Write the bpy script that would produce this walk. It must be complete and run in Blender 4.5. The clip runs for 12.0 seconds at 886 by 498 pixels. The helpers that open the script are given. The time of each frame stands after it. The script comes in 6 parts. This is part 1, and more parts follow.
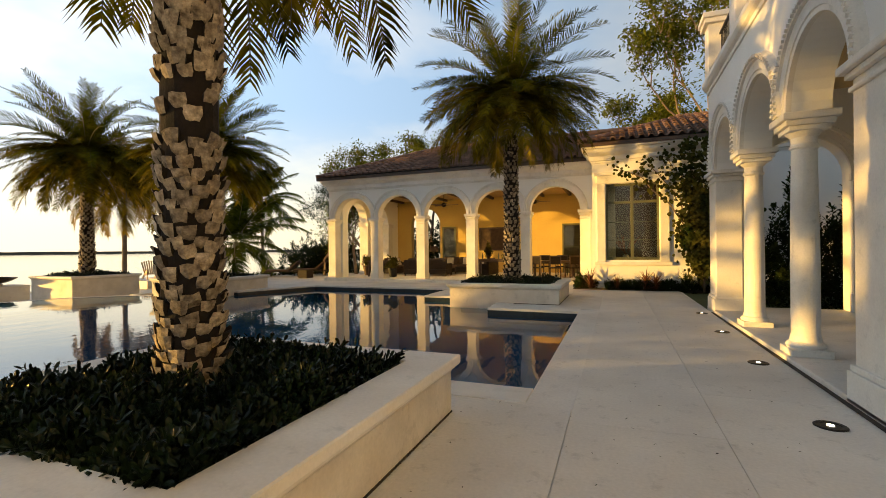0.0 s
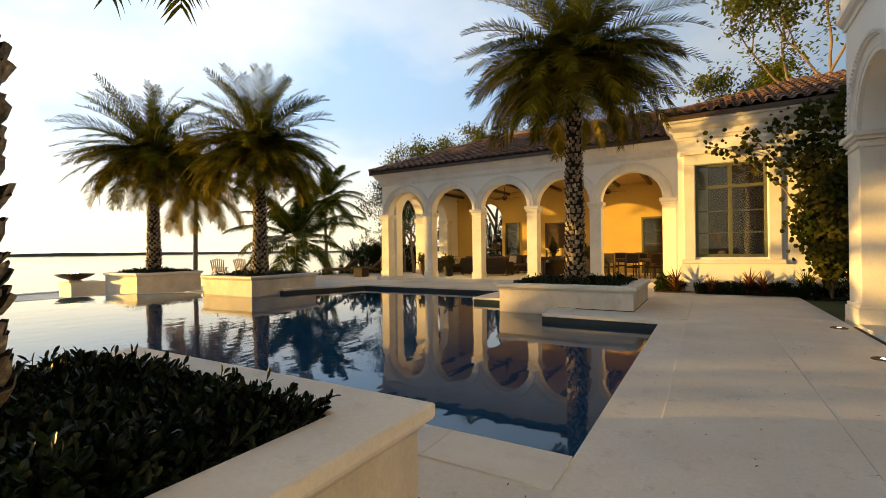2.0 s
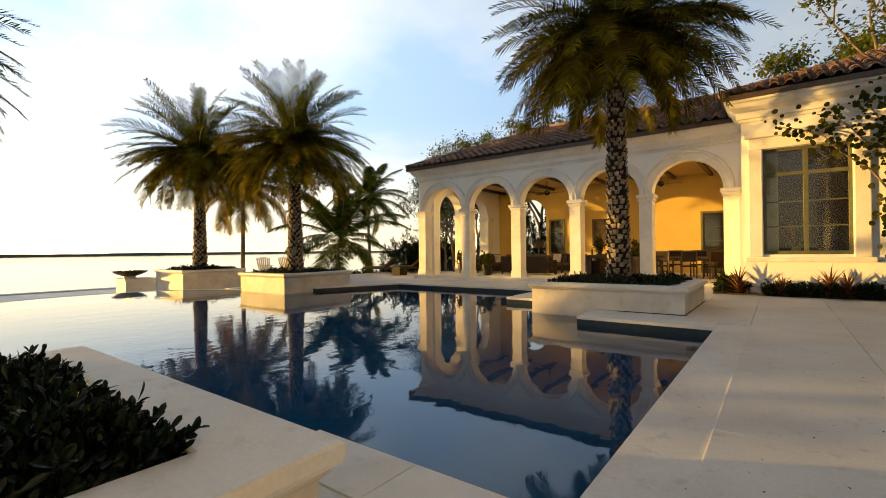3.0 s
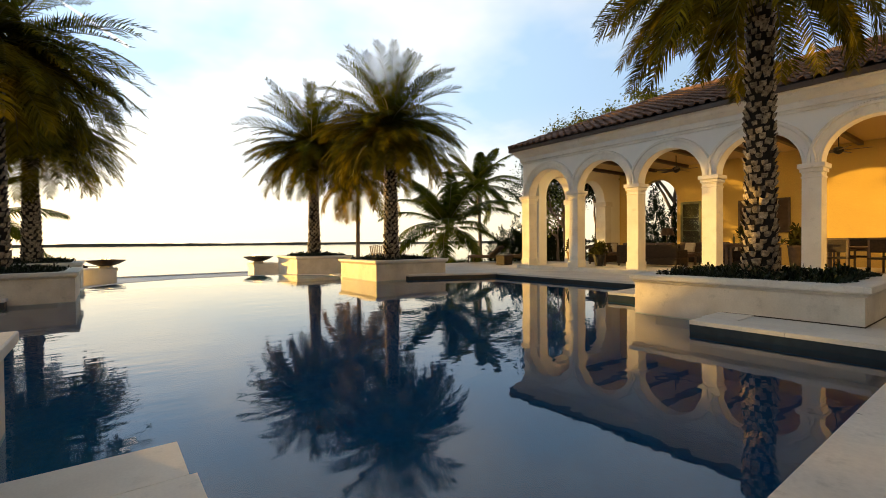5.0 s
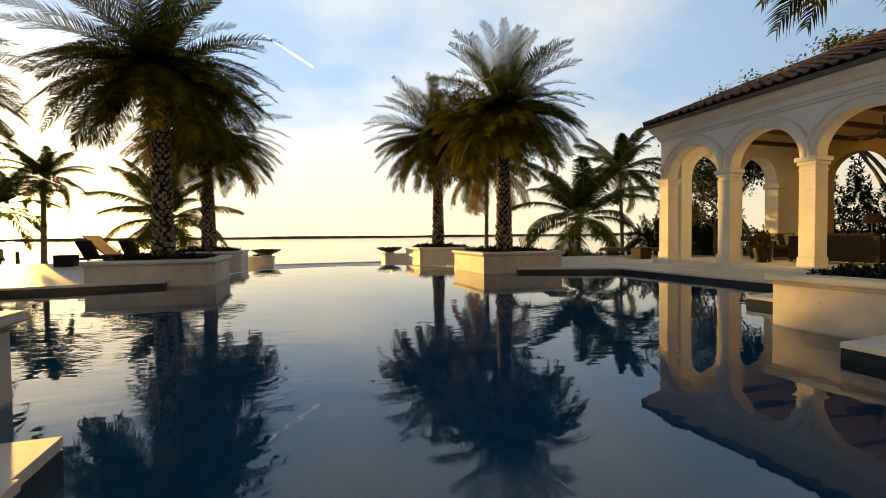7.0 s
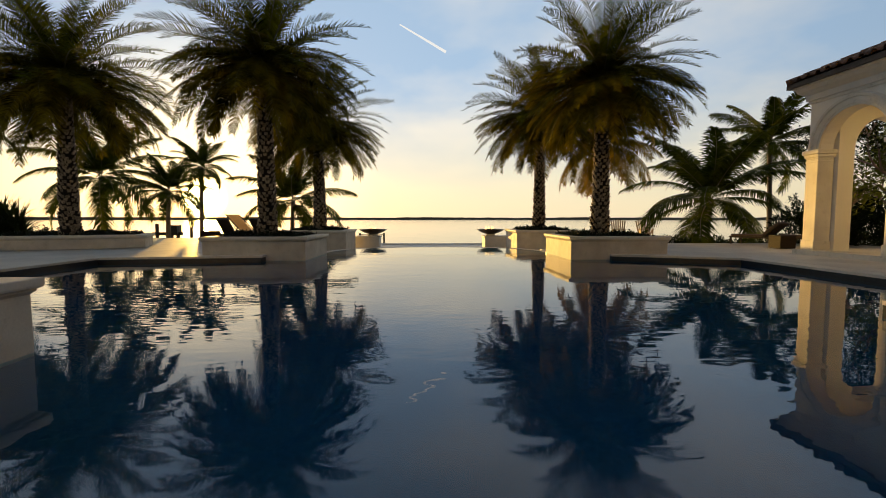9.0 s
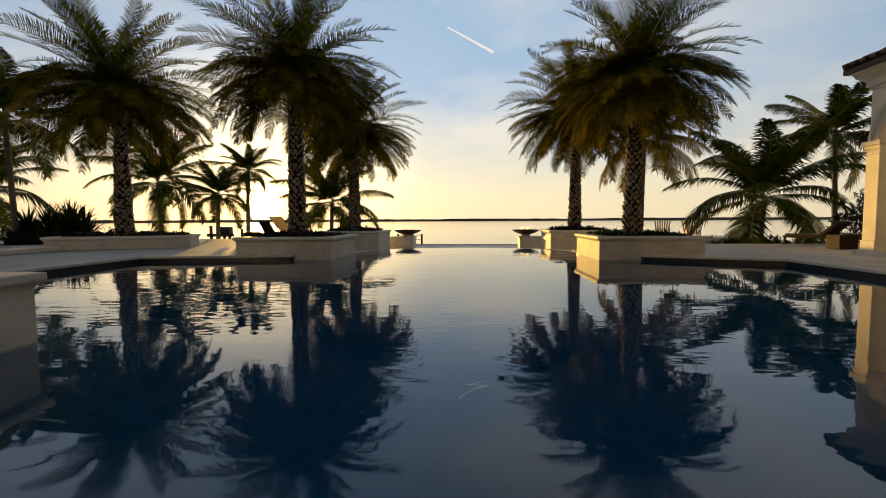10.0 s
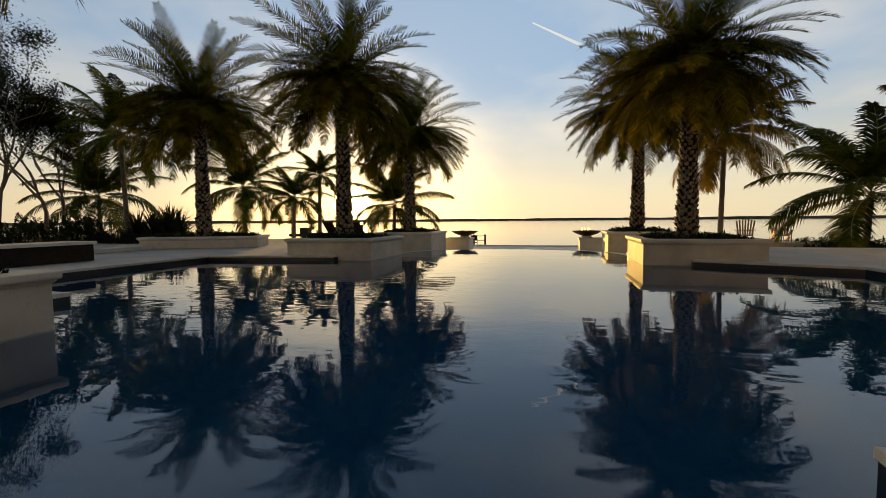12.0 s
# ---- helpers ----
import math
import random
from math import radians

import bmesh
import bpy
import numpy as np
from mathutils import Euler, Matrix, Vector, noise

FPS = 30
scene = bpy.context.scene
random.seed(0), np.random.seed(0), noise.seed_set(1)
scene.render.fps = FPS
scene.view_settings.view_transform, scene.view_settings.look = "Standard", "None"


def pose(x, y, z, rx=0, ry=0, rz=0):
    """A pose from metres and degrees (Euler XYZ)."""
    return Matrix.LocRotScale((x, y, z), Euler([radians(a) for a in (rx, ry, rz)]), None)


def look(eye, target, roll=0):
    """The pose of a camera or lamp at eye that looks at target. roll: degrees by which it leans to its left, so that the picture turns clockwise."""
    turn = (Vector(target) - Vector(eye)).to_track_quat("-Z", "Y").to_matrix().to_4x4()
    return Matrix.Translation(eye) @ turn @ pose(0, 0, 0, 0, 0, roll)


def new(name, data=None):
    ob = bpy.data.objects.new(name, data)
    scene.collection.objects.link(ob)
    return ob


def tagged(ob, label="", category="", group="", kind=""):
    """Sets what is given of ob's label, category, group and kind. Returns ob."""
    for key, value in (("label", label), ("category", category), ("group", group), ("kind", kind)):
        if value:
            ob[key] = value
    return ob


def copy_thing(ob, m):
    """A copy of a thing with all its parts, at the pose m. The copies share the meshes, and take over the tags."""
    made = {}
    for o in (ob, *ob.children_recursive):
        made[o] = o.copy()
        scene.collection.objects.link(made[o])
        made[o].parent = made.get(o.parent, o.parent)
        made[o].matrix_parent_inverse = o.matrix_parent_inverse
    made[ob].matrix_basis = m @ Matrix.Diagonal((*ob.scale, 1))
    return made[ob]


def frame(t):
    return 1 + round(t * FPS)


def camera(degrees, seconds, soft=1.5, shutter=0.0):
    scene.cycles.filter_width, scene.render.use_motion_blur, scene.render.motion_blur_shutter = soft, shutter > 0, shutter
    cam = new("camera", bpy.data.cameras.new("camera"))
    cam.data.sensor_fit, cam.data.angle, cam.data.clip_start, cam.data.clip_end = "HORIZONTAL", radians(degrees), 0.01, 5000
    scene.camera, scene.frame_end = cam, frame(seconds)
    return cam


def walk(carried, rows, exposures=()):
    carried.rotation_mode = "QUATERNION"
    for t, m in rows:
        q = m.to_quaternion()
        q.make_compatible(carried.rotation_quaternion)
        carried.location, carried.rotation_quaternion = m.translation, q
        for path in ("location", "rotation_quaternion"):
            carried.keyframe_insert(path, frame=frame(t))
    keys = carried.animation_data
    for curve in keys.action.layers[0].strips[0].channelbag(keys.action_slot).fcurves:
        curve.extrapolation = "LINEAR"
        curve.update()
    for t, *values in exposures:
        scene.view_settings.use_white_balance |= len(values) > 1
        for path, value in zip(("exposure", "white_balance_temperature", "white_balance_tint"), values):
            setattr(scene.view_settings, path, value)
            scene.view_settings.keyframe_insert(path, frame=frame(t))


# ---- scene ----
cam = camera(89.3, 12.0, 0.9)
PATH = [
    (0, (0.222, -0.443, 1.473), (-0.498, 1.423, 1.472), -0.6),
    (0.5, (0.215, 0.016, 1.452), (-0.575, 1.853, 1.452), -0.8),
    (1, (0.167, 0.462, 1.419), (-0.694, 2.267, 1.417), -0.8),
    (1.5, (0.141, 0.925, 1.377), (-0.791, 2.695, 1.378), -0.7),
    (2, (0.148, 1.393, 1.325), (-0.864, 3.118, 1.329), -0.7),
    (2.5, (0.147, 1.849, 1.278), (-0.954, 3.518, 1.284), -0.7),
    (3, (0.205, 2.315, 1.22), (-0.994, 3.916, 1.227), -0.7),
    (5, (0.088, 3.925, 1.095), (-1.505, 5.134, 1.065), -0.5),
    (5.5, (0.076, 4.295, 1.053), (-1.607, 5.375, 1.022), -0.5),
    (6, (0.085, 4.646, 1.039), (-1.689, 5.568, 0.998), -0.6),
    (6.5, (0.063, 5.018, 1.027), (-1.782, 5.789, 0.977), -0.6),
    (7, (0.078, 5.431, 1.04), (-1.821, 6.055, 0.982), -0.6),
    (7.5, (0.065, 5.778, 1.042), (-1.877, 6.254, 0.972), -0.4),
    (7.7, (0.05, 5.941, 1.045), (-1.904, 6.356, 0.95), -0.1),
    (9.5, (-0.124, 7.196, 1.003), (-2.12, 7.159, 0.876), -0.2),
    (10, (-0.162, 7.554, 0.983), (-2.153, 7.417, 0.854), -0.3),
    (10.5, (-0.233, 7.881, 0.99), (-2.216, 7.66, 0.862), -0.4),
    (11, (-0.225, 8.199, 0.985), (-2.197, 7.891, 0.857), -0.4),
    (11.5, (-0.28, 8.498, 1.005), (-2.236, 8.101, 0.875), -0.4),
    (12, (-0.357, 8.915, 1.041), (-2.29, 8.416, 0.913), -0.5),
]

EXPOSURES = [(0.0, 0.56), (3.0, 0.62), (5.0, 0.58), (6.5, 0.30), (7.5, -0.02), (9.5, -0.30), (12.0, -0.42)]
walk(cam, [(t, look(eye, target, roll)) for t, eye, target, roll in PATH], EXPOSURES)

# ---- world and sun ----
SUN_AZ, SUN_EL = radians(244.2), radians(2.3)   # clockwise from +y
SUN_DIR = Vector((math.sin(SUN_AZ) * math.cos(SUN_EL), math.cos(SUN_AZ) * math.cos(SUN_EL), math.sin(SUN_EL)))
world = bpy.data.worlds.new("evening_sky")
scene.world = world
world.use_nodes = True
wn, wl = world.node_tree.nodes, world.node_tree.links
wn.clear()
w_out, w_bg = wn.new("ShaderNodeOutputWorld"), wn.new("ShaderNodeBackground")
w_sky = wn.new("ShaderNodeTexSky")
w_sky.sky_type, w_sky.sun_disc = "NISHITA", False
w_sky.sun_elevation, w_sky.sun_rotation = radians(4.0), SUN_AZ
w_sky.air_density, w_sky.dust_density, w_sky.ozone_density = 1.0, 1.2, 1.5
w_bg.inputs["Strength"].default_value = 0.12
w_co, w_sep = wn.new("ShaderNodeTexCoord"), wn.new("ShaderNodeSeparateXYZ")
w_hi = wn.new("ShaderNodeMath"); w_hi.operation = "ADD"; w_hi.inputs[1].default_value = 0.18
w_dx = wn.new("ShaderNodeMath"); w_dx.operation = "DIVIDE"
w_dy = wn.new("ShaderNodeMath"); w_dy.operation = "DIVIDE"
w_cmb = wn.new("ShaderNodeCombineXYZ")
w_noise = wn.new("ShaderNodeTexNoise")
w_noise.inputs["Scale"].default_value, w_noise.inputs["Detail"].default_value = 0.9, 5.0
w_noise.inputs["Roughness"].default_value = 0.52
w_ramp = wn.new("ShaderNodeMapRange")
w_ramp.inputs["From Min"].default_value, w_ramp.inputs["From Max"].default_value = 0.44, 0.67
w_ramp.inputs["To Max"].default_value = 1.0
w_veil = wn.new("ShaderNodeMix"); w_veil.data_type = "RGBA"
w_veil.inputs["A"].default_value, w_veil.inputs["B"].default_value = (3.0, 4.2, 5.7, 1), (6.2, 6.1, 5.9, 1)
# cloud veil brightest on the evening side, dimmed overhead and eastward to cut fill
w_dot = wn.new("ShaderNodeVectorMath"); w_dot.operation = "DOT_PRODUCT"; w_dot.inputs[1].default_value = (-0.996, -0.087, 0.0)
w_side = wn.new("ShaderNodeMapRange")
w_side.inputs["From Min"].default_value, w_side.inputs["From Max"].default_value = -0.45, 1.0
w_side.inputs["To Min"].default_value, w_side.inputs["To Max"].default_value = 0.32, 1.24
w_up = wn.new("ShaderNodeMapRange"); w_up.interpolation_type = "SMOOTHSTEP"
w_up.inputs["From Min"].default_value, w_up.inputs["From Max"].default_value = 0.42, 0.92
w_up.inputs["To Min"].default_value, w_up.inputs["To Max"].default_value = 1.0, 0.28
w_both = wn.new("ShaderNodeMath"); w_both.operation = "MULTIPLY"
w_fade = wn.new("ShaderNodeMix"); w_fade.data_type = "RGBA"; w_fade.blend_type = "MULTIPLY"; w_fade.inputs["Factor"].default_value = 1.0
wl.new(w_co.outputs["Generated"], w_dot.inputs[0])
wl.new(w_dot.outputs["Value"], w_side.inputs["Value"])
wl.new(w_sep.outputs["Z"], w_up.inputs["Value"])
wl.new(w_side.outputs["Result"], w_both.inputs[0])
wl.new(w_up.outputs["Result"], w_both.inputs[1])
# warm haze along the horizon, and the bright ring round the low sun
w_low = wn.new("ShaderNodeMapRange"); w_low.interpolation_type = "SMOOTHSTEP"
w_low.inputs["From Min"].default_value, w_low.inputs["From Max"].default_value = 0.0, 0.30
w_low.inputs["To Min"].default_value, w_low.inputs["To Max"].default_value = 0.95, 0.0
w_haze = wn.new("ShaderNodeMix"); w_haze.data_type = "RGBA"
w_haze.inputs["B"].default_value = (7.8, 6.6, 4.3, 1)
w_sd = wn.new("ShaderNodeVectorMath"); w_sd.operation = "DOT_PRODUCT"; w_sd.inputs[1].default_value = SUN_DIR
w_ring = wn.new("ShaderNodeMapRange"); w_ring.interpolation_type = "SMOOTHERSTEP"
w_ring.inputs["From Min"].default_value, w_ring.inputs["From Max"].default_value = math.cos(radians(2.6)), math.cos(radians(0.5))
w_soft = wn.new("ShaderNodeMix"); w_soft.data_type = "RGBA"; w_soft.blend_type = "MULTIPLY"; w_soft.inputs["Factor"].default_value = 1.0; w_soft.inputs["B"].default_value = (0.30, 0.30, 0.30, 1)
w_ring.inputs["To Min"].default_value, w_ring.inputs["To Max"].default_value = 0.0, 1.0
w_halo = wn.new("ShaderNodeMix"); w_halo.data_type = "RGBA"
w_halo.inputs["A"].default_value, w_halo.inputs["B"].default_value = (0, 0, 0, 1), (300, 200, 60, 1)
w_add = wn.new("ShaderNodeMix"); w_add.data_type = "RGBA"; w_add.blend_type = "ADD"; w_add.inputs["Factor"].default_value = 1.0
wl.new(w_sep.outputs["Z"], w_low.inputs["Value"])
wl.new(w_low.outputs["Result"], w_haze.inputs["Factor"])
wl.new(w_veil.outputs["Result"], w_haze.inputs["A"])
wl.new(w_co.outputs["Generated"], w_sd.inputs[0])
wl.new(w_sd.outputs["Value"], w_ring.inputs["Value"])
wl.new(w_ring.outputs["Result"], w_halo.inputs["Factor"])
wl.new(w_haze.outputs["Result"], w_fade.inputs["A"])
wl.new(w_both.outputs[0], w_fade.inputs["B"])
w_sum = wn.new("ShaderNodeMix"); w_sum.data_type = "RGBA"; w_sum.blend_type = "ADD"; w_sum.inputs["Factor"].default_value = 1.0
wl.new(w_co.outputs["Generated"], w_sep.inputs[0])
wl.new(w_sep.outputs["Z"], w_hi.inputs[0])
for node, axis, slot in ((w_dx, "X", 0), (w_dy, "Y", 1)):
    wl.new(w_sep.outputs[axis], node.inputs[0])
    wl.new(w_hi.outputs[0], node.inputs[1])
    wl.new(node.outputs[0], w_cmb.inputs[slot])
wl.new(w_cmb.outputs[0], w_noise.inputs["Vector"])
wl.new(w_noise.outputs["Fac"], w_ramp.inputs["Value"])
wl.new(w_ramp.outputs["Result"], w_veil.inputs["Factor"])
wl.new(w_sky.outputs[0], w_soft.inputs["A"])
wl.new(w_soft.outputs["Result"], w_sum.inputs["A"])
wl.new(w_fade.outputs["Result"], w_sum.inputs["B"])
wl.new(w_sum.outputs["Result"], w_add.inputs["A"])
w_wide = wn.new("ShaderNodeMapRange"); w_wide.interpolation_type = "SMOOTHERSTEP"
w_wide.inputs["From Min"].default_value, w_wide.inputs["From Max"].default_value = math.cos(radians(22)), 1.0
w_aura = wn.new("ShaderNodeMix"); w_aura.data_type = "RGBA"
w_aura.inputs["A"].default_value, w_aura.inputs["B"].default_value = (0, 0, 0, 1), (7.0, 5.2, 2.0, 1)
w_glowing = wn.new("ShaderNodeMix"); w_glowing.data_type = "RGBA"; w_glowing.blend_type = "ADD"; w_glowing.inputs["Factor"].default_value = 1.0
wl.new(w_sd.outputs["Value"], w_wide.inputs["Value"])
wl.new(w_wide.outputs["Result"], w_aura.inputs["Factor"])
wl.new(w_halo.outputs["Result"], w_glowing.inputs["A"])
wl.new(w_aura.outputs["Result"], w_glowing.inputs["B"])
wl.new(w_glowing.outputs["Result"], w_add.inputs["B"])
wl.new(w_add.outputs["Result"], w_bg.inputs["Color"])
wl.new(w_bg.outputs[0], w_out.inputs["Surface"])

sun = new("sun", bpy.data.lights.new("sun", "SUN"))
sun.data.energy, sun.data.angle, sun.data.color = 6.5, radians(0.6), (1.0, 0.57, 0.12)
sun.matrix_world = look(SUN_DIR * 50, (0, 0, 0))


# ---- materials ----
def surf(name, c1, c2, scale=6.0, rough=0.6, bump=0.2, fine=60.0, grainy=1.0, metallic=0.0, dark=0.0, per_object=0.0, spec=0.5, stain=0.0):
    """A surface with a coarse blotch, a fine grain, a bump, and some variation from object to object."""
    m = bpy.data.materials.new(name)
    m.use_nodes = True
    n, l = m.node_tree.nodes, m.node_tree.links
    b = n["Principled BSDF"]
    geo = n.new("ShaderNodeNewGeometry")
    big, small = n.new("ShaderNodeTexNoise"), n.new("ShaderNodeTexNoise")
    big.inputs["Scale"].default_value, big.inputs["Detail"].default_value = scale, 4.0
    small.inputs["Scale"].default_value, small.inputs["Detail"].default_value = fine, 3.0
    l.new(geo.outputs["Position"], big.inputs["Vector"])
    l.new(geo.outputs["Position"], small.inputs["Vector"])
    ramp = n.new("ShaderNodeMapRange")
    ramp.inputs["From Min"].default_value, ramp.inputs["From Max"].default_value = 0.3, 0.7
    mix = n.new("ShaderNodeMix"); mix.data_type = "RGBA"
    mix.inputs["A"].default_value, mix.inputs["B"].default_value = (*c1, 1), (*c2, 1)
    l.new(big.outputs["Fac"], ramp.inputs["Value"])
    l.new(ramp.outputs["Result"], mix.inputs["Factor"])
    grain = n.new("ShaderNodeMapRange")
    grain.inputs["From Min"].default_value, grain.inputs["From Max"].default_value = 0.25, 0.75
    grain.inputs["To Min"].default_value, grain.inputs["To Max"].default_value = 1 - 0.18 * grainy, 1 + 0.12 * grainy
    l.new(small.outputs["Fac"], grain.inputs["Value"])
    mul = n.new("ShaderNodeMix"); mul.data_type = "RGBA"; mul.blend_type = "MULTIPLY"; mul.inputs["Factor"].default_value = 1.0
    l.new(mix.outputs["Result"], mul.inputs["A"])
    l.new(grain.outputs["Result"], mul.inputs["B"])
    last = mul.outputs["Result"]
    if stain:
        spots, cut = n.new("ShaderNodeTexNoise"), n.new("ShaderNodeMapRange")
        spots.inputs["Scale"].default_value, spots.inputs["Detail"].default_value, spots.inputs["Roughness"].default_value = 5.5, 8.0, 0.72
        l.new(geo.outputs["Position"], spots.inputs["Vector"])
        cut.inputs["From Min"].default_value, cut.inputs["From Max"].default_value = 0.56, 0.72
        cut.inputs["To Min"].default_value, cut.inputs["To Max"].default_value = 1.0, 1.0 - stain
        l.new(spots.outputs["Fac"], cut.inputs["Value"])
        soil = n.new("ShaderNodeMix"); soil.data_type = "RGBA"; soil.blend_type = "MULTIPLY"; soil.inputs["Factor"].default_value = 1.0
        l.new(last, soil.inputs["A"])
        l.new(cut.outputs["Result"], soil.inputs["B"])
        last = soil.outputs["Result"]
    if per_object:
        info = n.new("ShaderNodeObjectInfo")
        isl = n.new("ShaderNodeNewGeometry")
        add = n.new("ShaderNodeMath"); add.operation = "ADD"
        frac = n.new("ShaderNodeMath"); frac.operation = "FRACT"
        l.new(info.outputs["Random"], add.inputs[0])
        l.new(isl.outputs["Random Per Island"], add.inputs[1])
        l.new(add.outputs[0], frac.inputs[0])
        rng = n.new("ShaderNodeMapRange")
        rng.inputs["To Min"].default_value, rng.inputs["To Max"].default_value = 1 - per_object, 1 + per_object
        l.new(frac.outputs[0], rng.inputs["Value"])
        vary = n.new("ShaderNodeMix"); vary.data_type = "RGBA"; vary.blend_type = "MULTIPLY"; vary.inputs["Factor"].default_value = 1.0
        l.new(last, vary.inputs["A"])
        l.new(rng.outputs["Result"], vary.inputs["B"])
        last = vary.outputs["Result"]
    l.new(last, b.inputs["Base Color"])
    b.inputs["Roughness"].default_value, b.inputs["Metallic"].default_value = rough, metallic
    b.inputs["Specular IOR Level"].default_value = spec
    if bump:
        bp = n.new("ShaderNodeBump")
        bp.inputs["Strength"].default_value, bp.inputs["Distance"].default_value = bump, 0.01
        l.new(small.outputs["Fac"], bp.inputs["Height"])
        l.new(bp.outputs["Normal"], b.inputs["Normal"])
    return m


def leafy(name, c1, c2, rough=0.45, through_light=0.3, gloss=0.02):
    """Foliage: a two-tone leaf with some light passing through it."""
    m = surf(name, c1, c2, scale=1.5, rough=rough, bump=0.0, fine=14.0, per_object=0.35, spec=gloss)
    n, l = m.node_tree.nodes, m.node_tree.links
    b, out = n["Principled BSDF"], n["Material Output"]
    tr, mx = n.new("ShaderNodeBsdfTranslucent"), n.new("ShaderNodeMixShader")
    mx.inputs[0].default_value = through_light
    l.new(b.inputs["Base Color"].links[0].from_socket, tr.inputs["Color"])
    l.new(b.outputs[0], mx.inputs[1])
    l.new(tr.outputs[0], mx.inputs[2])
    l.new(mx.outputs[0], out.inputs["Surface"])
    return m


def glow(name, color, power):
    m = bpy.data.materials.new(name)
    m.use_nodes = True
    b = m.node_tree.nodes["Principled BSDF"]
    b.inputs["Base Color"].default_value = (*color, 1)
    b.inputs["Emission Color"].default_value = (*color, 1)
    b.inputs["Emission Strength"].default_value = power
    return m


def water(name, color, ripple, scale, stretch, clear=True, rough=0.0):
    m = bpy.data.materials.new(name)
    m.use_nodes = True
    n, l = m.node_tree.nodes, m.node_tree.links
    b = n["Principled BSDF"]
    b.inputs["Base Color"].default_value = (*color, 1)
    b.inputs["Roughness"].default_value, b.inputs["IOR"].default_value = rough, 1.45
    b.inputs["Transmission Weight"].default_value = 1.0 if clear else 0.0
    geo, mp = n.new("ShaderNodeNewGeometry"), n.new("ShaderNodeMapping")
    mp.inputs["Scale"].default_value = stretch
    w1, w2, w3, mix = n.new("ShaderNodeTexNoise"), n.new("ShaderNodeTexNoise"), n.new("ShaderNodeTexNoise"), n.new("ShaderNodeMath")
    w1.inputs["Scale"].default_value, w1.inputs["Detail"].default_value = scale, 2.0
    w2.inputs["Scale"].default_value, w2.inputs["Detail"].default_value = scale * 3.3, 1.0
    w3.inputs["Scale"].default_value, w3.inputs["Detail"].default_value = 0.13, 2.0
    l.new(geo.outputs["Position"], mp.inputs["Vector"])
    l.new(mp.outputs[0], w1.inputs["Vector"])
    l.new(mp.outputs[0], w2.inputs["Vector"])
    l.new(geo.outputs["Position"], w3.inputs["Vector"])
    mix.operation = "MULTIPLY_ADD"
    mix.inputs[1].default_value = 0.35
    l.new(w2.outputs["Fac"], mix.inputs[0])
    l.new(w1.outputs["Fac"], mix.inputs[2])
    calm = n.new("ShaderNodeMapRange")
    calm.inputs["From Min"].default_value, calm.inputs["From Max"].default_value = 0.35, 0.65
    calm.inputs["To Min"].default_value, calm.inputs["To Max"].default_value = 0.25 * ripple, ripple
    l.new(w3.outputs["Fac"], calm.inputs["Value"])
    bp = n.new("ShaderNodeBump")
    bp.inputs["Distance"].default_value = 0.02
    l.new(calm.outputs["Result"], bp.inputs["Strength"])
    l.new(mix.outputs[0], bp.inputs["Height"])
    l.new(bp.outputs["Normal"], b.inputs["Normal"])
    return m


def glass(name, color=(0.9, 0.95, 0.95)):
    m = bpy.data.materials.new(name)
    m.use_nodes = True
    b = m.node_tree.nodes["Principled BSDF"]
    b.inputs["Base Color"].default_value = (*color, 1)
    b.inputs["Roughness"].default_value, b.inputs["IOR"].default_value = 0.0, 1.45
    b.inputs["Transmission Weight"].default_value = 1.0
    return m


STONE = surf("shell_stone", (0.66, 0.62, 0.56), (0.80, 0.77, 0.71), 1.6, 0.62, 0.06, 45.0, 0.35, stain=0.22)
COPING = surf("coping_stone", (0.68, 0.64, 0.58), (0.80, 0.77, 0.71), 2.2, 0.55, 0.05, 60.0, 0.3, per_object=0.04, stain=0.2)
DECK = surf("deck_stone", (0.60, 0.57, 0.53), (0.74, 0.71, 0.66), 0.9, 0.6, 0.05, 38.0, 0.45, per_object=0.05, stain=0.28)
PLANTER = surf("planter_stone", (0.54, 0.49, 0.42), (0.70, 0.65, 0.57), 2.4, 0.65, 0.06, 45.0, 0.4, stain=0.25)
STUCCO = surf("white_stucco", (0.78, 0.76, 0.72), (0.84, 0.82, 0.78), 0.8, 0.8, 0.08, 90.0, 0.3)
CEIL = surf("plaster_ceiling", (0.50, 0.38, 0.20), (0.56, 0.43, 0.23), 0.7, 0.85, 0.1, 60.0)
GROUT = surf("joint_mortar", (0.30, 0.28, 0.25), (0.40, 0.37, 0.33), 5.0, 0.9, 0.1)
POOLTILE = surf("pool_plaster", (0.002, 0.095, 0.21), (0.004, 0.115, 0.25), 3.0, 0.5, 0.1, 25.0)
BAND = surf("waterline_tile", (0.010, 0.020, 0.032), (0.02, 0.035, 0.05), 9.0, 0.3, 0.1, 30.0)
WATER = water("pool_water", (0.22, 0.70, 0.95), 0.28, 2.0, (1.0, 0.45, 1.0))
SEA = water("sea_water", (0.10, 0.13, 0.15), 0.35, 0.5, (1.0, 0.3, 1.0), clear=False, rough=0.07)
GRASS = surf("lawn", (0.035, 0.06, 0.018), (0.06, 0.09, 0.03), 1.0, 0.9, 0.5, 50.0)
SOIL = surf("soil", (0.03, 0.022, 0.015), (0.06, 0.045, 0.03), 8.0, 0.95, 0.5, 40.0)
TILE = surf("clay_roof_tile", (0.16, 0.085, 0.055), (0.30, 0.17, 0.11), 1.2, 0.75, 0.3, 40.0, per_object=0.35)
